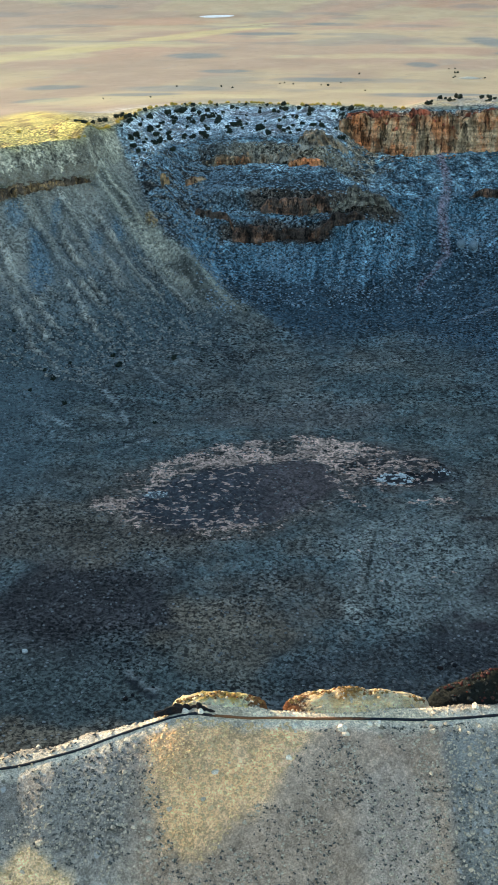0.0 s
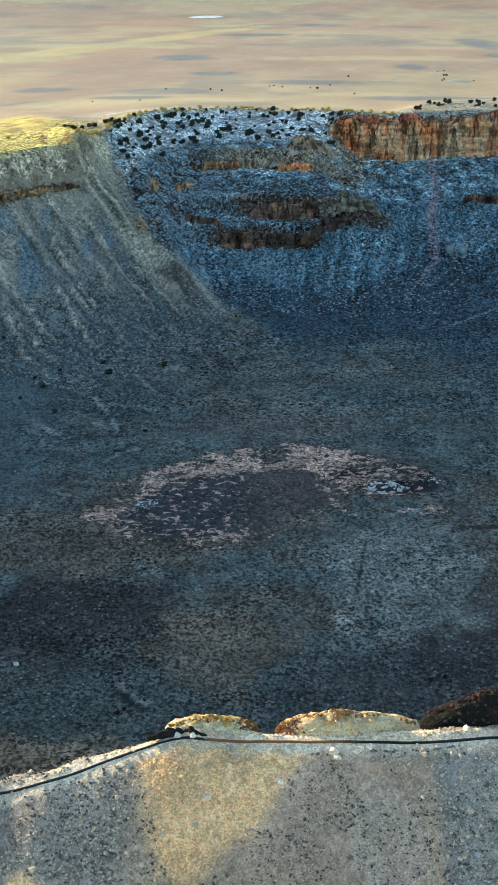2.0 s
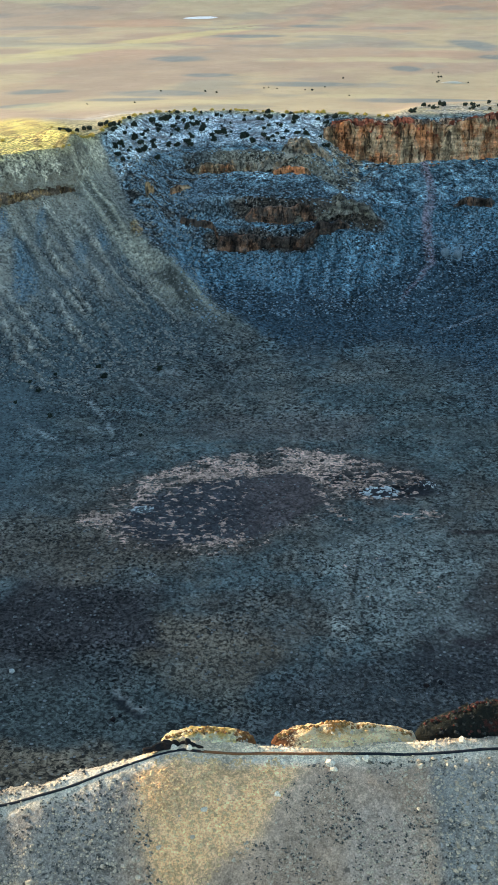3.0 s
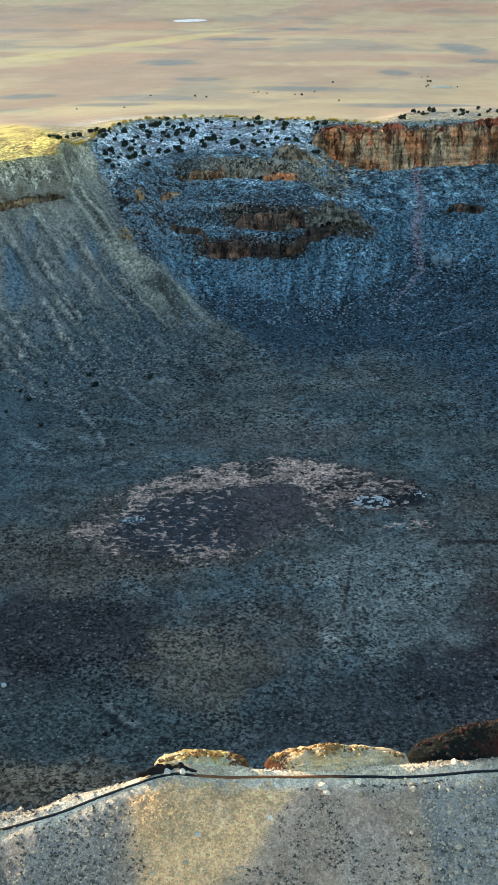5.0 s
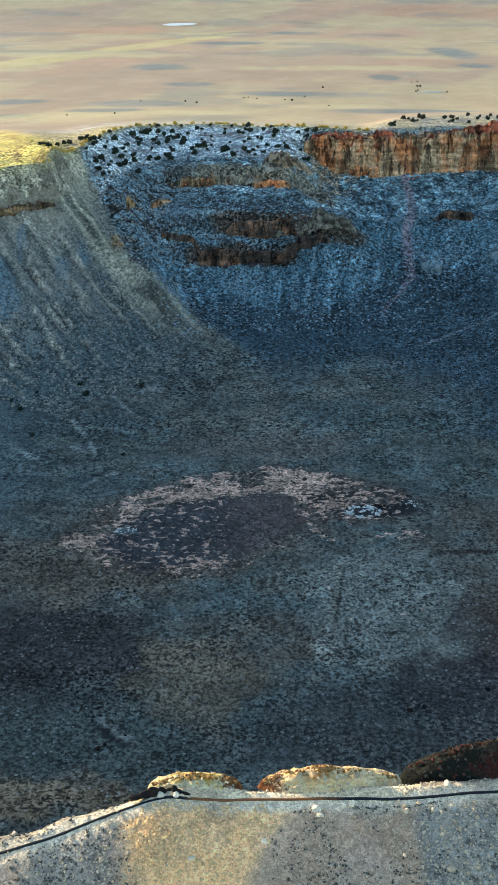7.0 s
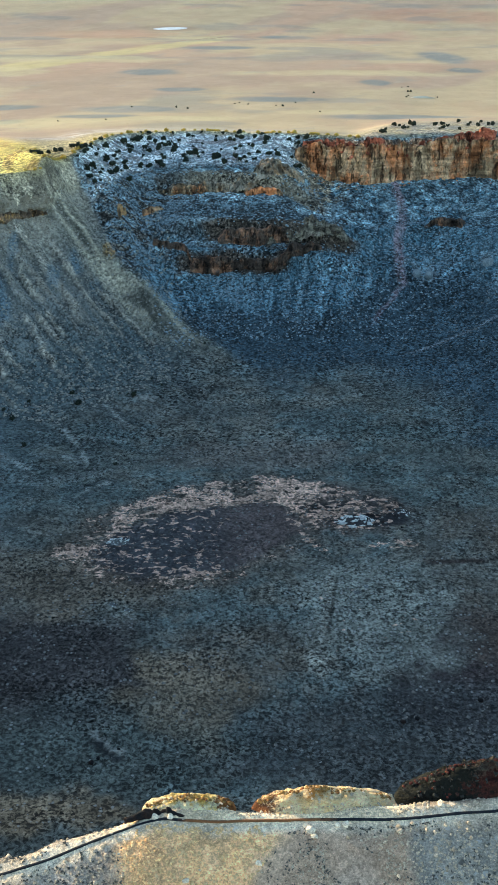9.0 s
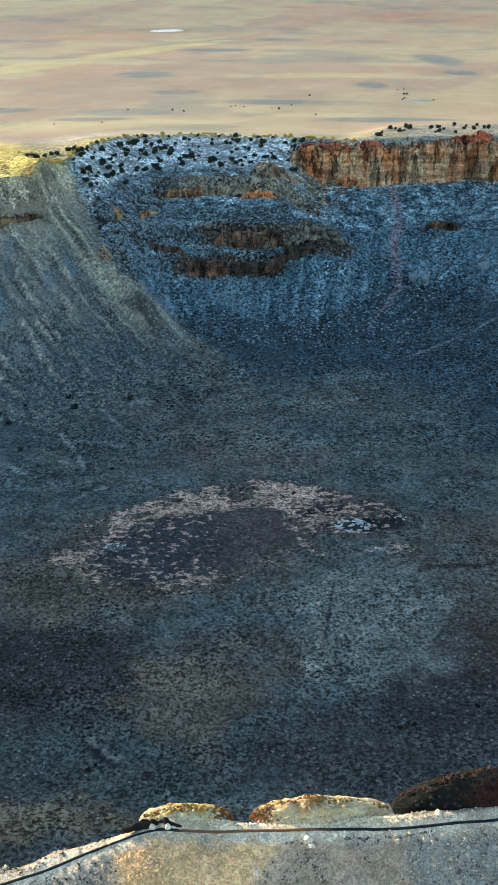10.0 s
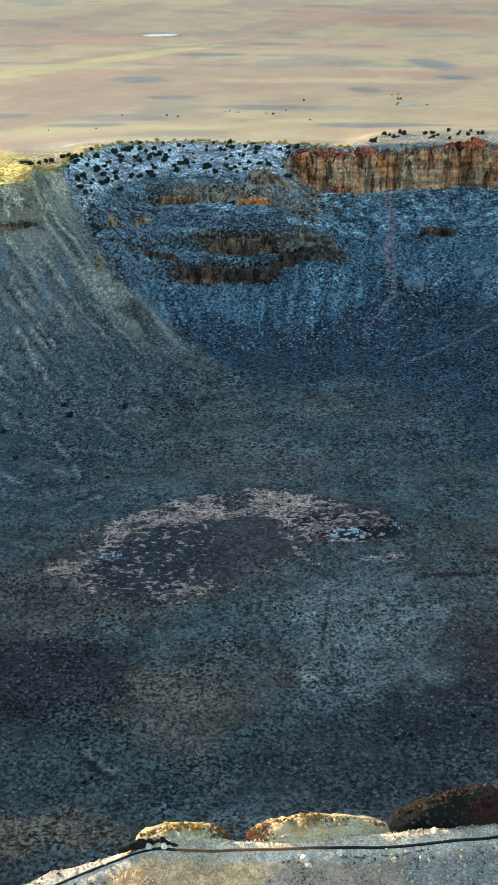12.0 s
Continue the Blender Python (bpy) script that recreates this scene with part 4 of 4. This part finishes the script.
    block.location, block.rotation_euler, block.scale = (dx, dy, 0.35), (0, 0, turn), (long, wide, 2.0 * tall)
tagged(outcrop, "low black rock outcrop on the crest beside the trail", "rock")

# ---- boulders ----
BOULDERS = rock_library("boulder", 6, M_PALE)


def boulder(x, y, size, tall=0.9, label="pale grey limestone boulder lying on the slope", meshes=None):
    ob = new("boulder", (meshes or BOULDERS)[rng.randrange(len(meshes or BOULDERS))])
    set_rock(ob, x, y, height(x, y) + 0.25 * size, size, tall)
    return tagged(ob, label, "boulder", "boulders on the outer slope")


for x, y, size in ((-30.5, 229, 1.3), (-32.9, 222, 1.5), (-29.4, 208.2, 1.3), (-35.1, 208.6, 1.4), (-25.4, 205.7, 1.2), (-54.2, 205.9, 1.9),
                   (-68, 232.2, 1.4), (-58.6, 233.8, 1.5), (63.4, 216.9, 2.0), (60.4, 206.9, 1.4), (63.8, 203.3, 1.3), (61.8, 211.1, 1.2), (64.5, 211.3, 1.1), (38.3, 232.1, 1.3), (38.1, 199.4, 1.2),
                   (-11.2, 214.6, 1.2), (-20.2, 211.8, 1.3)):
    boulder(x, y, size * 0.62)
for k in range(90):
    boulder(rng.uniform(48, 74), rng.uniform(198, 236), 0.25 + 0.6 * rng.random() ** 2)
for k in range(25):
    boulder(rng.uniform(-37, -25), rng.uniform(198, 236), 0.22 + 0.45 * rng.random() ** 2)
CREAM_ROCKS = rock_library("boulder", 4, M_CREAM)
for x, y in ((-17.0, 238.9), (-12.6, 238.6)):
    boulder(x, y, 1.25, 0.8, "white boulder lying before the black outcrop beside the trail", CREAM_ROCKS)
for x, y, size in ((27.8, 234.8, 1.5), (28.6, 233.0, 1.2), (35.6, 235.9, 1.0), (37.9, 236.0, 1.2), (12.3, 225.7, 1.1), (-8, 221.4, 1.1), (66.4, 240.6, 1.2)):
    boulder(x, y, size, 0.9, "cream limestone boulder beside the trail", CREAM_ROCKS)
for k in range(60):
    x = rng.uniform(-75, 85)
    y = rng.choice((rng.uniform(198, 240), float(trail_line(np.array([x]))[0]) + rng.choice((-1, 1)) * rng.uniform(2.0, 4.0)))
    boulder(x, y, rng.uniform(0.3, 0.75))


# ---- cliffs on the far wall ----
def on_wall(phi, s):
    rim = float(polar(np.array([CENTRE[0] + 500 * math.cos(radians(phi))]), np.array([CENTRE[1] + 500 * math.sin(radians(phi))]))[2][0])
    return CENTRE[0] + rim * s * math.cos(radians(phi)), CENTRE[1] + rim * s * math.sin(radians(phi))


def spaced_at(values, q):
    """A value along a band: evenly spaced knots, or one number for all of it."""
    return values if isinstance(values, (int, float)) else float(np.interp(q, np.linspace(0, 1, len(values)), values))


def face_grid(phi0, phi1, s, tall, lean, seed, ragged):
    """Points of a rock face: bays, clefts, beds of blocks that stand forward or back, and a broken top that runs back into the slope."""
    r = random.Random(seed)
    steps = [[r.uniform(-1.3, 1.3) for _ in range(64)] for _ in range(64)]
    mid = on_wall((phi0 + phi1) / 2, spaced_at(s, 0.5))
    span = radians(abs(phi1 - phi0)) * math.hypot(mid[0] - CENTRE[0], mid[1] - CENTRE[1])
    count, levels = max(8, int(span / 1.1)), max(6, int((tall if isinstance(tall, (int, float)) else max(tall)) / 1.3))
    grid = []
    for k in range(count + 1):
        q = k / count
        phi, m = phi0 + (phi1 - phi0) * q, q * span
        px, py = on_wall(phi, spaced_at(s, q) - 0.010)
        foot = height(px, py) - 2.0
        bay = 6.5 * noise.noise(Vector((m / 40, seed, 1))) + 6.0 * noise.noise(Vector((m / 13, seed, 2)))
        fade = min(1.0, 0.25 + 7 * min(q, 1 - q))
        crown = 1 - ragged * max(0.0, 0.3 + noise.noise(Vector((m / 28, seed, 7))) + 0.6 * noise.noise(Vector((m / 6, seed, 8))))
        high = spaced_at(tall, q) * crown * fade + 2.0
        ux, uy = math.cos(radians(phi)), math.sin(radians(phi))
        column = []
        for i in range(levels + 5):
            h = min(i / levels, 1.0)
            cleft = max(0.0, 0.16 - abs(noise.noise(Vector((m / 10, h * high / 30, seed + 11))))) / 0.16
            bed = h * high / 3.4 + 1.5 * noise.noise(Vector((m / 30, h, seed + 17)))
            block = steps[int(bed) % 64][int(m / 4.5 + 2.3 * int(bed)) % 64] + 0.9 * noise.noise(Vector((m / 1.8, h * high / 1.8, seed + 13)))
            back = bay + 4.5 * cleft * h + block + spaced_at(lean, q) * (h * high - 4.0) - 3.0
            up = foot + high * h - 2.5 * cleft * h
            if i > levels:
                back += 6.0 * (i - levels)
                up -= 0.35 * (i - levels) ** 2
            column.append(Vector((px + ux * back, py + uy * back, up)))
        grid.append(column)
    return grid, levels


def cliff(label, phi0, phi1, s, tall, wide, material, cap=None, ragged=0.25, seed=1, blocks=1.0, lean=0.12):
    """A broken band of rock along the wall: a bedded face, blocks that stick out of it and fallen blocks at its foot."""
    thing = new("rock_cliff")
    grid, levels = face_grid(phi0, phi1, s, tall, lean, seed, ragged)
    foot = grid[len(grid) // 2][0].copy()
    thing.location = foot
    bm = bmesh.new()
    rows = [[bm.verts.new(p - foot) for p in column] for column in grid]
    for a, b in zip(rows, rows[1:]):
        for i in range(len(a) - 1):
            bm.faces.new((a[i], b[i], b[i + 1], a[i + 1]))
    bmesh.ops.recalc_face_normals(bm, faces=bm.faces)
    part("rock_face", bm, material, thing)
    libs = [rock_library("rock_block", 4, m) for m in (material, cap or material)]
    count = int(blocks * (4 + len(grid) * 1.1 / wide * 1.6))
    for k in range(count):
        column, h = grid[rng.randrange(len(grid))], rng.random()
        ob = part("rock_block", libs[1 if h > 0.72 else 0][rng.randrange(4)], None, thing)
        set_rock(ob, *(column[int(h * levels)] - foot), wide * rng.uniform(0.22, 0.5), rng.uniform(0.7, 1.7))
    for k in range(int(count * 0.5)):
        p = grid[rng.randrange(len(grid))][0]
        out = Vector((CENTRE[0] - p.x, CENTRE[1] - p.y, 0)).normalized() * rng.uniform(1, 13)
        x, y = p.x + out.x, p.y + out.y
        set_rock(part("fallen_block", libs[0][rng.randrange(4)], None, thing), x - foot.x, y - foot.y, height(x, y) - foot.z, wide * rng.uniform(0.10, 0.26), rng.uniform(0.6, 1.0))
    return tagged(thing, label, "cliff", "rock bands on the crater wall")


cliff("tall red and buff sandstone cliff under the rim", 84, 54, 0.957, [36, 45, 47, 47, 46, 45], 7, M_RED, M_REDCAP, 0.2, 1, 1.2)
cliff("dark red cap bed along the top of the cliff", 83, 54, 0.978, [11, 12, 14, 12, 13, 11], 4, M_REDCAP, None, 0.5, 21, 1.5, 0.4)
cliff("laid-back grey-brown rock band below the pale slope", 103, 82.5, [0.838, 0.838, 0.842, 0.855, 0.900], [8, 13, 16, 17, 12], 5, M_GREYROCK, None, 0.5, 2, 2.6, [0.2, 0.3, 0.8, 1.3, 0.8])
cliff("orange-brown foot of the grey rock band", 101.5, 96, 0.832, [9, 12, 9], 4, M_RED, None, 0.3, 3)
cliff("rusty lower ledge of the grey rock band", 91, 85.5, 0.834, [6, 9, 7], 4, M_RED, None, 0.4, 13)
cliff("dark brown rock ledge across the wall", 96, 84.5, [0.684, 0.678, 0.678], [14, 20, 18], 4.5, M_BROWN, None, 0.3, 4)
cliff("grey broken rock beside the dark ledge", 88, 74.5, [0.680, 0.690, 0.705], [14, 20, 9], 4, M_OLIVE, None, 0.6, 14, 4.0, 0.8)
cliff("black-brown hanging rock ledge across the wall", 101.5, 93.5, [0.634, 0.621, 0.634], [12, 20, 14], 4.5, M_BROWN, None, 0.3, 5)
cliff("thin dark ledge climbing beside the spur", 106.5, 101, [0.708, 0.675, 0.640], [6, 7, 10], 3.5, M_BROWN, None, 0.4, 15)
cliff("dark brown low ledge above the blue talus", 94.5, 78.5, [0.636, 0.634, 0.640, 0.672], [14, 13, 13, 7], 4.0, M_BROWN, None, 0.4, 16)
cliff("orange rock rib on the shadowed ledge", 111.2, 109.6, 0.80, [6, 11, 7], 3.0, M_LEDGE, None, 0.3, 6)
cliff("small orange-brown outcrop on the shadowed ledge", 106.8, 103.2, 0.775, [5, 7, 4], 3.0, M_RED, None, 0.4, 17)
cliff("small dark ledge on the blue talus", 64.6, 60, 0.745, [7, 10, 10], 4.0, M_BROWN, None, 0.4, 7)
cliff("broken buff rock below the golden crest", 140, 121, 0.958, [15, 17, 16, 11], 3.6, M_BUFFSLOPE, None, 0.6, 8, 4.0, 1.15)
cliff("ochre and brown rock ledge across the grey talus", 140, 123, [0.938, 0.942, 0.946], [9, 9, 5], 3.2, M_LEDGE, None, 0.85, 9, 2.5, 0.35)


# ---- trees and bushes ----
def bush(name, label, seed, leaf, tall, group):
    thing = new(name)
    stem = bmesh.new()
    for k in range(3):
        a = 2.1 * k + seed
        lean = Matrix.Rotation(0.45, 4, (math.cos(a), math.sin(a), 0)) if k else Matrix()
        bmesh.ops.create_cone(stem, cap_ends=True, segments=6, radius1=0.11, radius2=0.05, depth=1.2, matrix=lean @ Matrix.Translation((0, 0, 0.35)))
    part("trunk", stem, M_BARK, thing)
    part("crown", clump_bmesh(seed, 16, 1.0, tall, 5), leaf, thing)
    return tagged(thing, label, "bush", group)


JUNIPERS = [bush("juniper_bush", "dark green juniper bush on the pale rim slope", k, M_JUNIPER, 1.7, "junipers below the far rim") for k in (1, 2, 3)]
GOLDEN = [bush("dry_shrub", "golden dry shrub along the rim top", 10 + k, M_GOLDLEAF, 1.1, "golden shrubs along the rim") for k in (1, 2)]
used = set()


def plant(kinds, x, y, size):
    """Sets a bush: each first one is moved to its place, and the others are copies."""
    src = kinds[rng.randrange(len(kinds))]
    m = pose(x, y, height(x, y) - 0.1 * size, 0, 0, rng.uniform(0, 360)) @ Matrix.Diagonal((size, size * rng.uniform(0.9, 1.15), size * rng.uniform(0.85, 1.2), 1))
    if src.name in used:
        copy_thing(src, m).scale = m.to_scale()
    else:
        used.add(src.name)
        src.matrix_basis = m
    return src


WEST_BUSHES = ((-150, 1282), (-141, 1269), (-134, 1271), (-113, 1304), (-93, 1335), (-87, 1329), (-77, 1344), (-72, 1350), (-62, 1350), (-55, 1347), (-45, 1353), (-43, 1339),
               (-38, 1343), (-67, 1330), (-62, 1325), (-50, 1334), (-32, 1328), (-29, 1337), (-110, 1275), (-103, 1272), (-124, 1244), (-129, 1237), (-98, 1261), (-103, 1253),
               (-88, 1283), (-71, 1297), (-72, 1293), (-61, 1293), (-44, 1312), (-45, 1294), (-50, 1301), (-83, 1261), (-126, 1228))
EAST_BUSHES = ((-20, 1320), (-13, 1324), (-6, 1324), (-17, 1310), (17, 1315), (21, 1316), (29, 1303), (43, 1311), (48, 1303), (37, 1349), (51, 1350), (64, 1330), (71, 1318),
               (82, 1342), (84, 1313), (94, 1312), (110, 1341), (121, 1343), (131, 1339), (-189, 1254), (-183, 1255), (-175, 1261), (-168, 1268), (-162, 1270), (-192, 1248))
for x, y in WEST_BUSHES + EAST_BUSHES:
    plant(JUNIPERS, x, y, rng.uniform(2.6, 4.6))
for k in range(95):
    x, y = on_wall(rng.uniform(82, 114), rng.uniform(0.89, 1.0))
    plant(JUNIPERS, x, y, rng.uniform(1.6, 3.2))
for k in range(42):
    x, y = on_wall(rng.uniform(56, 76), rng.uniform(1.01, 1.22))
    plant(JUNIPERS, x, y, rng.uniform(1.8, 3.6))
for k in range(70):
    x, y = on_wall(rng.uniform(76, 124), rng.uniform(0.995, 1.02))
    plant(GOLDEN, x, y, rng.uniform(1.8, 3.4))

for x, y in ((66, 2030), (75, 2040), (90, 2020), (140, 2000), (152, 1990), (180, 2050), (231, 2216), (-20, 1950), (-40, 1965), (-150, 1770), (-225, 1760), (-120, 1975), (210, 1905), (430, 2330), (445, 2340)):
    plant(JUNIPERS, x, y, rng.uniform(1.3, 2.3))
for k in range(18):
    x, y = on_wall(rng.uniform(115, 138), rng.uniform(1.01, 1.2))
    plant(GOLDEN, x, y, rng.uniform(1.2, 2.6))

FLOOR_BUSHES = [bush("round_bush", "dark round bush on the crater floor", 20, M_JUNIPER, 1.7, "bushes on the crater floor")]
for x, y, size in ((-119.9, 904.6, 2.6), (-112.6, 883.6, 3.2), (-64.5, 906.5, 3.0), (-165.5, 848.5, 2.5), (-174.5, 859.5, 1.9), (-156, 884, 1.7), (-180, 819.5, 1.7), (-148, 798, 2.2), (-210.5, 915, 1.9), (-72, 772, 1.9)):
    plant(FLOOR_BUSHES, x, y, size)
for k in range(26):
    x, y = on_wall(rng.uniform(70, 140), rng.uniform(0.3, 0.55))
    plant(FLOOR_BUSHES, x, y, rng.uniform(0.8, 1.5))

# ---- old diggings on the floor ----
WHITE_ROCKS = rock_library("spoil_rock", 4, M_WHITE)


def spoil_heap(x, y, wide, deep, tall, rocks, label, soil=None):
    thing = new("spoil_heap")
    thing.location = (x, y, height(x, y) - 0.3)
    mass = part("soil_core", mound_bmesh(wide, deep, tall, x), soil or M_SPOIL, thing)
    for k in range(rocks):
        a, d = rng.uniform(0, 6.28), math.sqrt(rng.random())
        px, py = math.cos(a) * d * wide, math.sin(a) * d * deep
        shard = set_rock(part("spoil_rock", WHITE_ROCKS[rng.randrange(4)], None, thing), px, py, max(0.2, mound_top(mass.data, px, py)), wide * rng.uniform(0.05, 0.13), 0.9)
        shard.scale.x *= rng.uniform(1.2, 3.0)
    return tagged(thing, label, "heap", "old diggings")


spoil_heap(-62, 650, 8, 5.5, 1.8, 26, "pale blue-white spoil heap on the lake bed")
spoil_heap(108, 675, 14, 9, 2.0, 38, "broken white spoil heap beside the old shaft", M_SHAFT)
spoil_heap(144, 686, 7, 6, 1.5, 16, "small white spoil heap beside dark rocks", M_SHAFT)
for x, y in ((-60, 572), (-50, 566), (97, 581), (104, 588)):
    spoil_heap(x, y, rng.uniform(2.2, 4), rng.uniform(1.6, 2.8), 0.9, 5, "small pale heap of stones on the floor")
pit = new("rock_outcrop")
pit.location = (122, 679, height(122, 679))
for k in range(16):
    set_rock(part("rock_block", DARK_ROCKS[rng.randrange(4)], None, pit), rng.uniform(-18, 20), rng.uniform(-6, 7), 0.1, rng.uniform(1.0, 2.6), 0.5)
tagged(pit, "scattered black rocks round the old shaft", "rock")
ORANGE_ROCKS = rock_library("boulder", 3, M_LEDGE)
TALUS_BLOCKS = rock_library("boulder", 3, M_TALUSBLOCK)
for x, y, size in ((239, 1143, 5.2), (254, 1143, 5.6), (318, 1138, 6.0)):
    boulder(x, y, size, 1.5, "huge pale block half sunk in the blue talus", TALUS_BLOCKS)
for k in range(9):
    boulder(-99 + rng.uniform(-6, 6), 1135 + rng.uniform(-8, 8), rng.uniform(1.0, 2.4), 0.9, "orange rock weathering out of the grey spur", ORANGE_ROCKS)
boulder(-119, 466, 2.0, 0.9, "round white boulder on the crater floor", WHITE_ROCKS)
for x, y, size in ((-60, 424, 1.8), (-57, 428, 1.4), (-47, 436, 1.0), (104, 454, 1.8), (112, 456, 1.5), (150, 470, 2.0)):
    boulder(x, y, size, 0.8, "dark boulder on the crater floor", DARK_ROCKS)

# ---- low bank on the plain ----
bank = new("earth_bank")
bank.location = (441, 2174, height(441, 2174) - 0.4)
part("bank_soil", mound_bmesh(28, 7, 3.4, 5.0), M_CREAM, bank)
for k in range(14):
    set_rock(part("bank_rock", BOULDERS[k % 6], None, bank), rng.uniform(-24, 24), rng.uniform(-4, -1), 1.0, rng.uniform(0.6, 1.5), 0.8)
tagged(bank, "low pale earth bank on the tan plain", "bank")
for x, y in ((411, 2172), (474, 2176), (418, 2190), (430, 2260), (436, 2262)):
    plant(JUNIPERS, x, y, rng.uniform(1.6, 2.6))

# ---- dry pond on the plain ----
pond = bmesh.new()
rings = []
for i in range(7):
    row = []
    for k in range(48):
        a = 2 * math.pi * k / 48
        q = (1 - i / 6.5) * (1 + 0.18 * noise.noise(Vector((math.cos(a) * 2, math.sin(a) * 2, 4))))
        x, y = -93 + 66 * math.cos(a) * q, 3925 + 40 * math.sin(a) * q + 0.25 * 66 * math.cos(a) * q
        row.append(pond.verts.new((x, y, height(x, y) + (0.5 if i else -1.0))))
    rings.append(row)
for a, b in zip(rings, rings[1:]):
    for k in range(48):
        pond.faces.new((a[k], a[(k + 1) % 48], b[(k + 1) % 48], b[k]))
pond.faces.new(rings[-1])
dry_pond = part("dry_pond", pond, rock_material("salt_crust", (0.80, 0.83, 0.86), (0.70, 0.72, 0.74), 0.5, 0.05, 0.05))
tagged(dry_pond, "white dry salt pond on the tan plain", "pond", kind="structure")

# ---- uncounted small things on the outer slope ----
PEBBLES = rock_library("pebble", 5, M_PALE, 1)
TUFTS = []
for k in range(4):
    mesh = bpy.data.meshes.new("tuft")
    bm = clump_bmesh(60 + k, 4, 0.8, 0.7, 4)
    bm.to_mesh(mesh), bm.free()
    TUFTS.append(mesh)
BLADES = []
for k in range(4):
    r = random.Random(90 + k)
    bm = bmesh.new()
    for _ in range(12):
        a, lean = r.uniform(0, 6.28), r.uniform(0.1, 0.7)
        root = Vector((r.uniform(-0.5, 0.5), r.uniform(-0.5, 0.5), 0))
        side = Vector((-math.sin(a), math.cos(a), 0)) * 0.09
        bm.faces.new([bm.verts.new(root - side), bm.verts.new(root + side), bm.verts.new(root + Vector((math.cos(a) * lean, math.sin(a) * lean, r.uniform(0.5, 1.0))))])
    mesh = bpy.data.meshes.new("blades")
    bm.to_mesh(mesh), bm.free()
    BLADES.append(mesh)


def spread(count, keep, sizes, x0=-85, x1=95, y0=190, y1=243, sink=0.1):
    xs = np.array([rng.uniform(x0, x1) for _ in range(count)])
    ys = np.array([rng.uniform(y0, y1) for _ in range(count)])
    zs = land(xs, ys)
    thick = fbm(xs / 9, ys / 9, 3, 120)
    out = []
    for x, y, z, f in zip(xs, ys, zs, thick):
        if keep(x, y, f) and abs(y - float(np.interp(x, TRAIL_X, TRAIL_Y))) > 1.6:
            size = sizes[0] + (sizes[1] - sizes[0]) * rng.random() ** 1.8
            out.append((x, y, z - sink * size, size, rng.uniform(0.6, 1.0)))
    return out


def in_sun_patch(x, y):
    lo, hi = (float(np.interp(y, [196, 203, 212, 221, 235, 242], v)) for v in ([-13, -18.5, -22, -25, -27, -27], [-16, -9, 0.5, 10, 21, 25]))
    return lo < x < hi and 201 < y < 239 or (x < -44 and 206 - y - 0.62 * abs(x + 58) > 0)


joined("pebbles", PEBBLES, spread(13000, lambda x, y, f: not in_sun_patch(x, y) and (f > 0.5 or x > 46 or -38 < x < -24 or y > 236 and rng.random() < 0.8), (0.10, 0.62)), M_PALE, "loose pale stones strewn over the slope", "stones")
joined("golden_stones", PEBBLES, spread(9000, lambda x, y, f: in_sun_patch(x, y) and f > 0.36, (0.14, 0.8)), M_GOLDSTONE, "stones coloured sunlit golden on the slope's painted sun patch", "stones")
joined("scrub", TUFTS, spread(6500, lambda x, y, f: not in_sun_patch(x, y) and y < 236 and f > 0.40, (0.2, 0.8)), M_SLOPESCRUB, "small dark scrub dotted over the grey slope", "scrub")
joined("straw_clumps", TUFTS, spread(5200, lambda x, y, f: in_sun_patch(x, y) and f > 0.45, (0.25, 0.75)), M_STRAW, "golden dry grass clumps on the slope's painted sun patch", "grass")
joined("dry_grass", BLADES, spread(9000, lambda x, y, f: in_sun_patch(x, y) and f > 0.42, (0.25, 0.6)), M_STRAW, "golden dry grass tufts on the slope's painted sun patch", "grass")


def strewn(count, phi0, phi1, s0, s1, low, high):
    """Places on the floor and walls, denser where the ground is rough."""
    phi = np.array([rng.uniform(phi0, phi1) for _ in range(count * 6)])
    q = np.sqrt([rng.uniform(s0 * s0, s1 * s1) for _ in range(count * 6)])
    rim = np.interp(phi % 360, RIM_ANGLES, RIM_RADII)
    xs, ys = CENTRE[0] + rim * q * np.cos(np.radians(phi)), CENTRE[1] + rim * q * np.sin(np.radians(phi))
    thick, zs = fbm(xs / 25, ys / 25, 3, 140) ** 2 * 3, land(xs, ys)
    kept = [k for k in range(count * 6) if abs(xs[k] - 20) < 0.27 * ys[k] + 10 and rng.random() < thick[k]][:count]
    return [(xs[k], ys[k], zs[k], low + (high - low) * rng.random() ** 2, rng.uniform(0.6, 1.0)) for k in kept]


joined("floor_stones", PEBBLES, strewn(6500, 0, 360, 0.0, 0.66, 0.4, 1.5), M_FLOORSTONE, "grey stones strewn over the crater floor", "stones")
joined("floor_scrub", TUFTS, strewn(7500, 0, 360, 0.0, 0.70, 0.5, 1.5), M_SCRUB, "low dark scrub scattered over the crater floor", "scrub")
joined("wall_stones", PEBBLES, strewn(5200, 104, 165, 0.40, 0.95, 0.5, 2.1), M_WALLSTONE, "loose grey stones on the ribbed crater wall", "stones")
joined("wall_scrub", TUFTS, strewn(5200, 56, 165, 0.40, 0.85, 0.6, 1.8), M_SCRUB, "dark scrub spots on the crater wall", "scrub")
joined("talus_stones", PEBBLES, strewn(6000, 58, 112, 0.42, 0.95, 0.5, 2.0), M_TALUS, "pale stones on the blue talus of the wall", "stones")
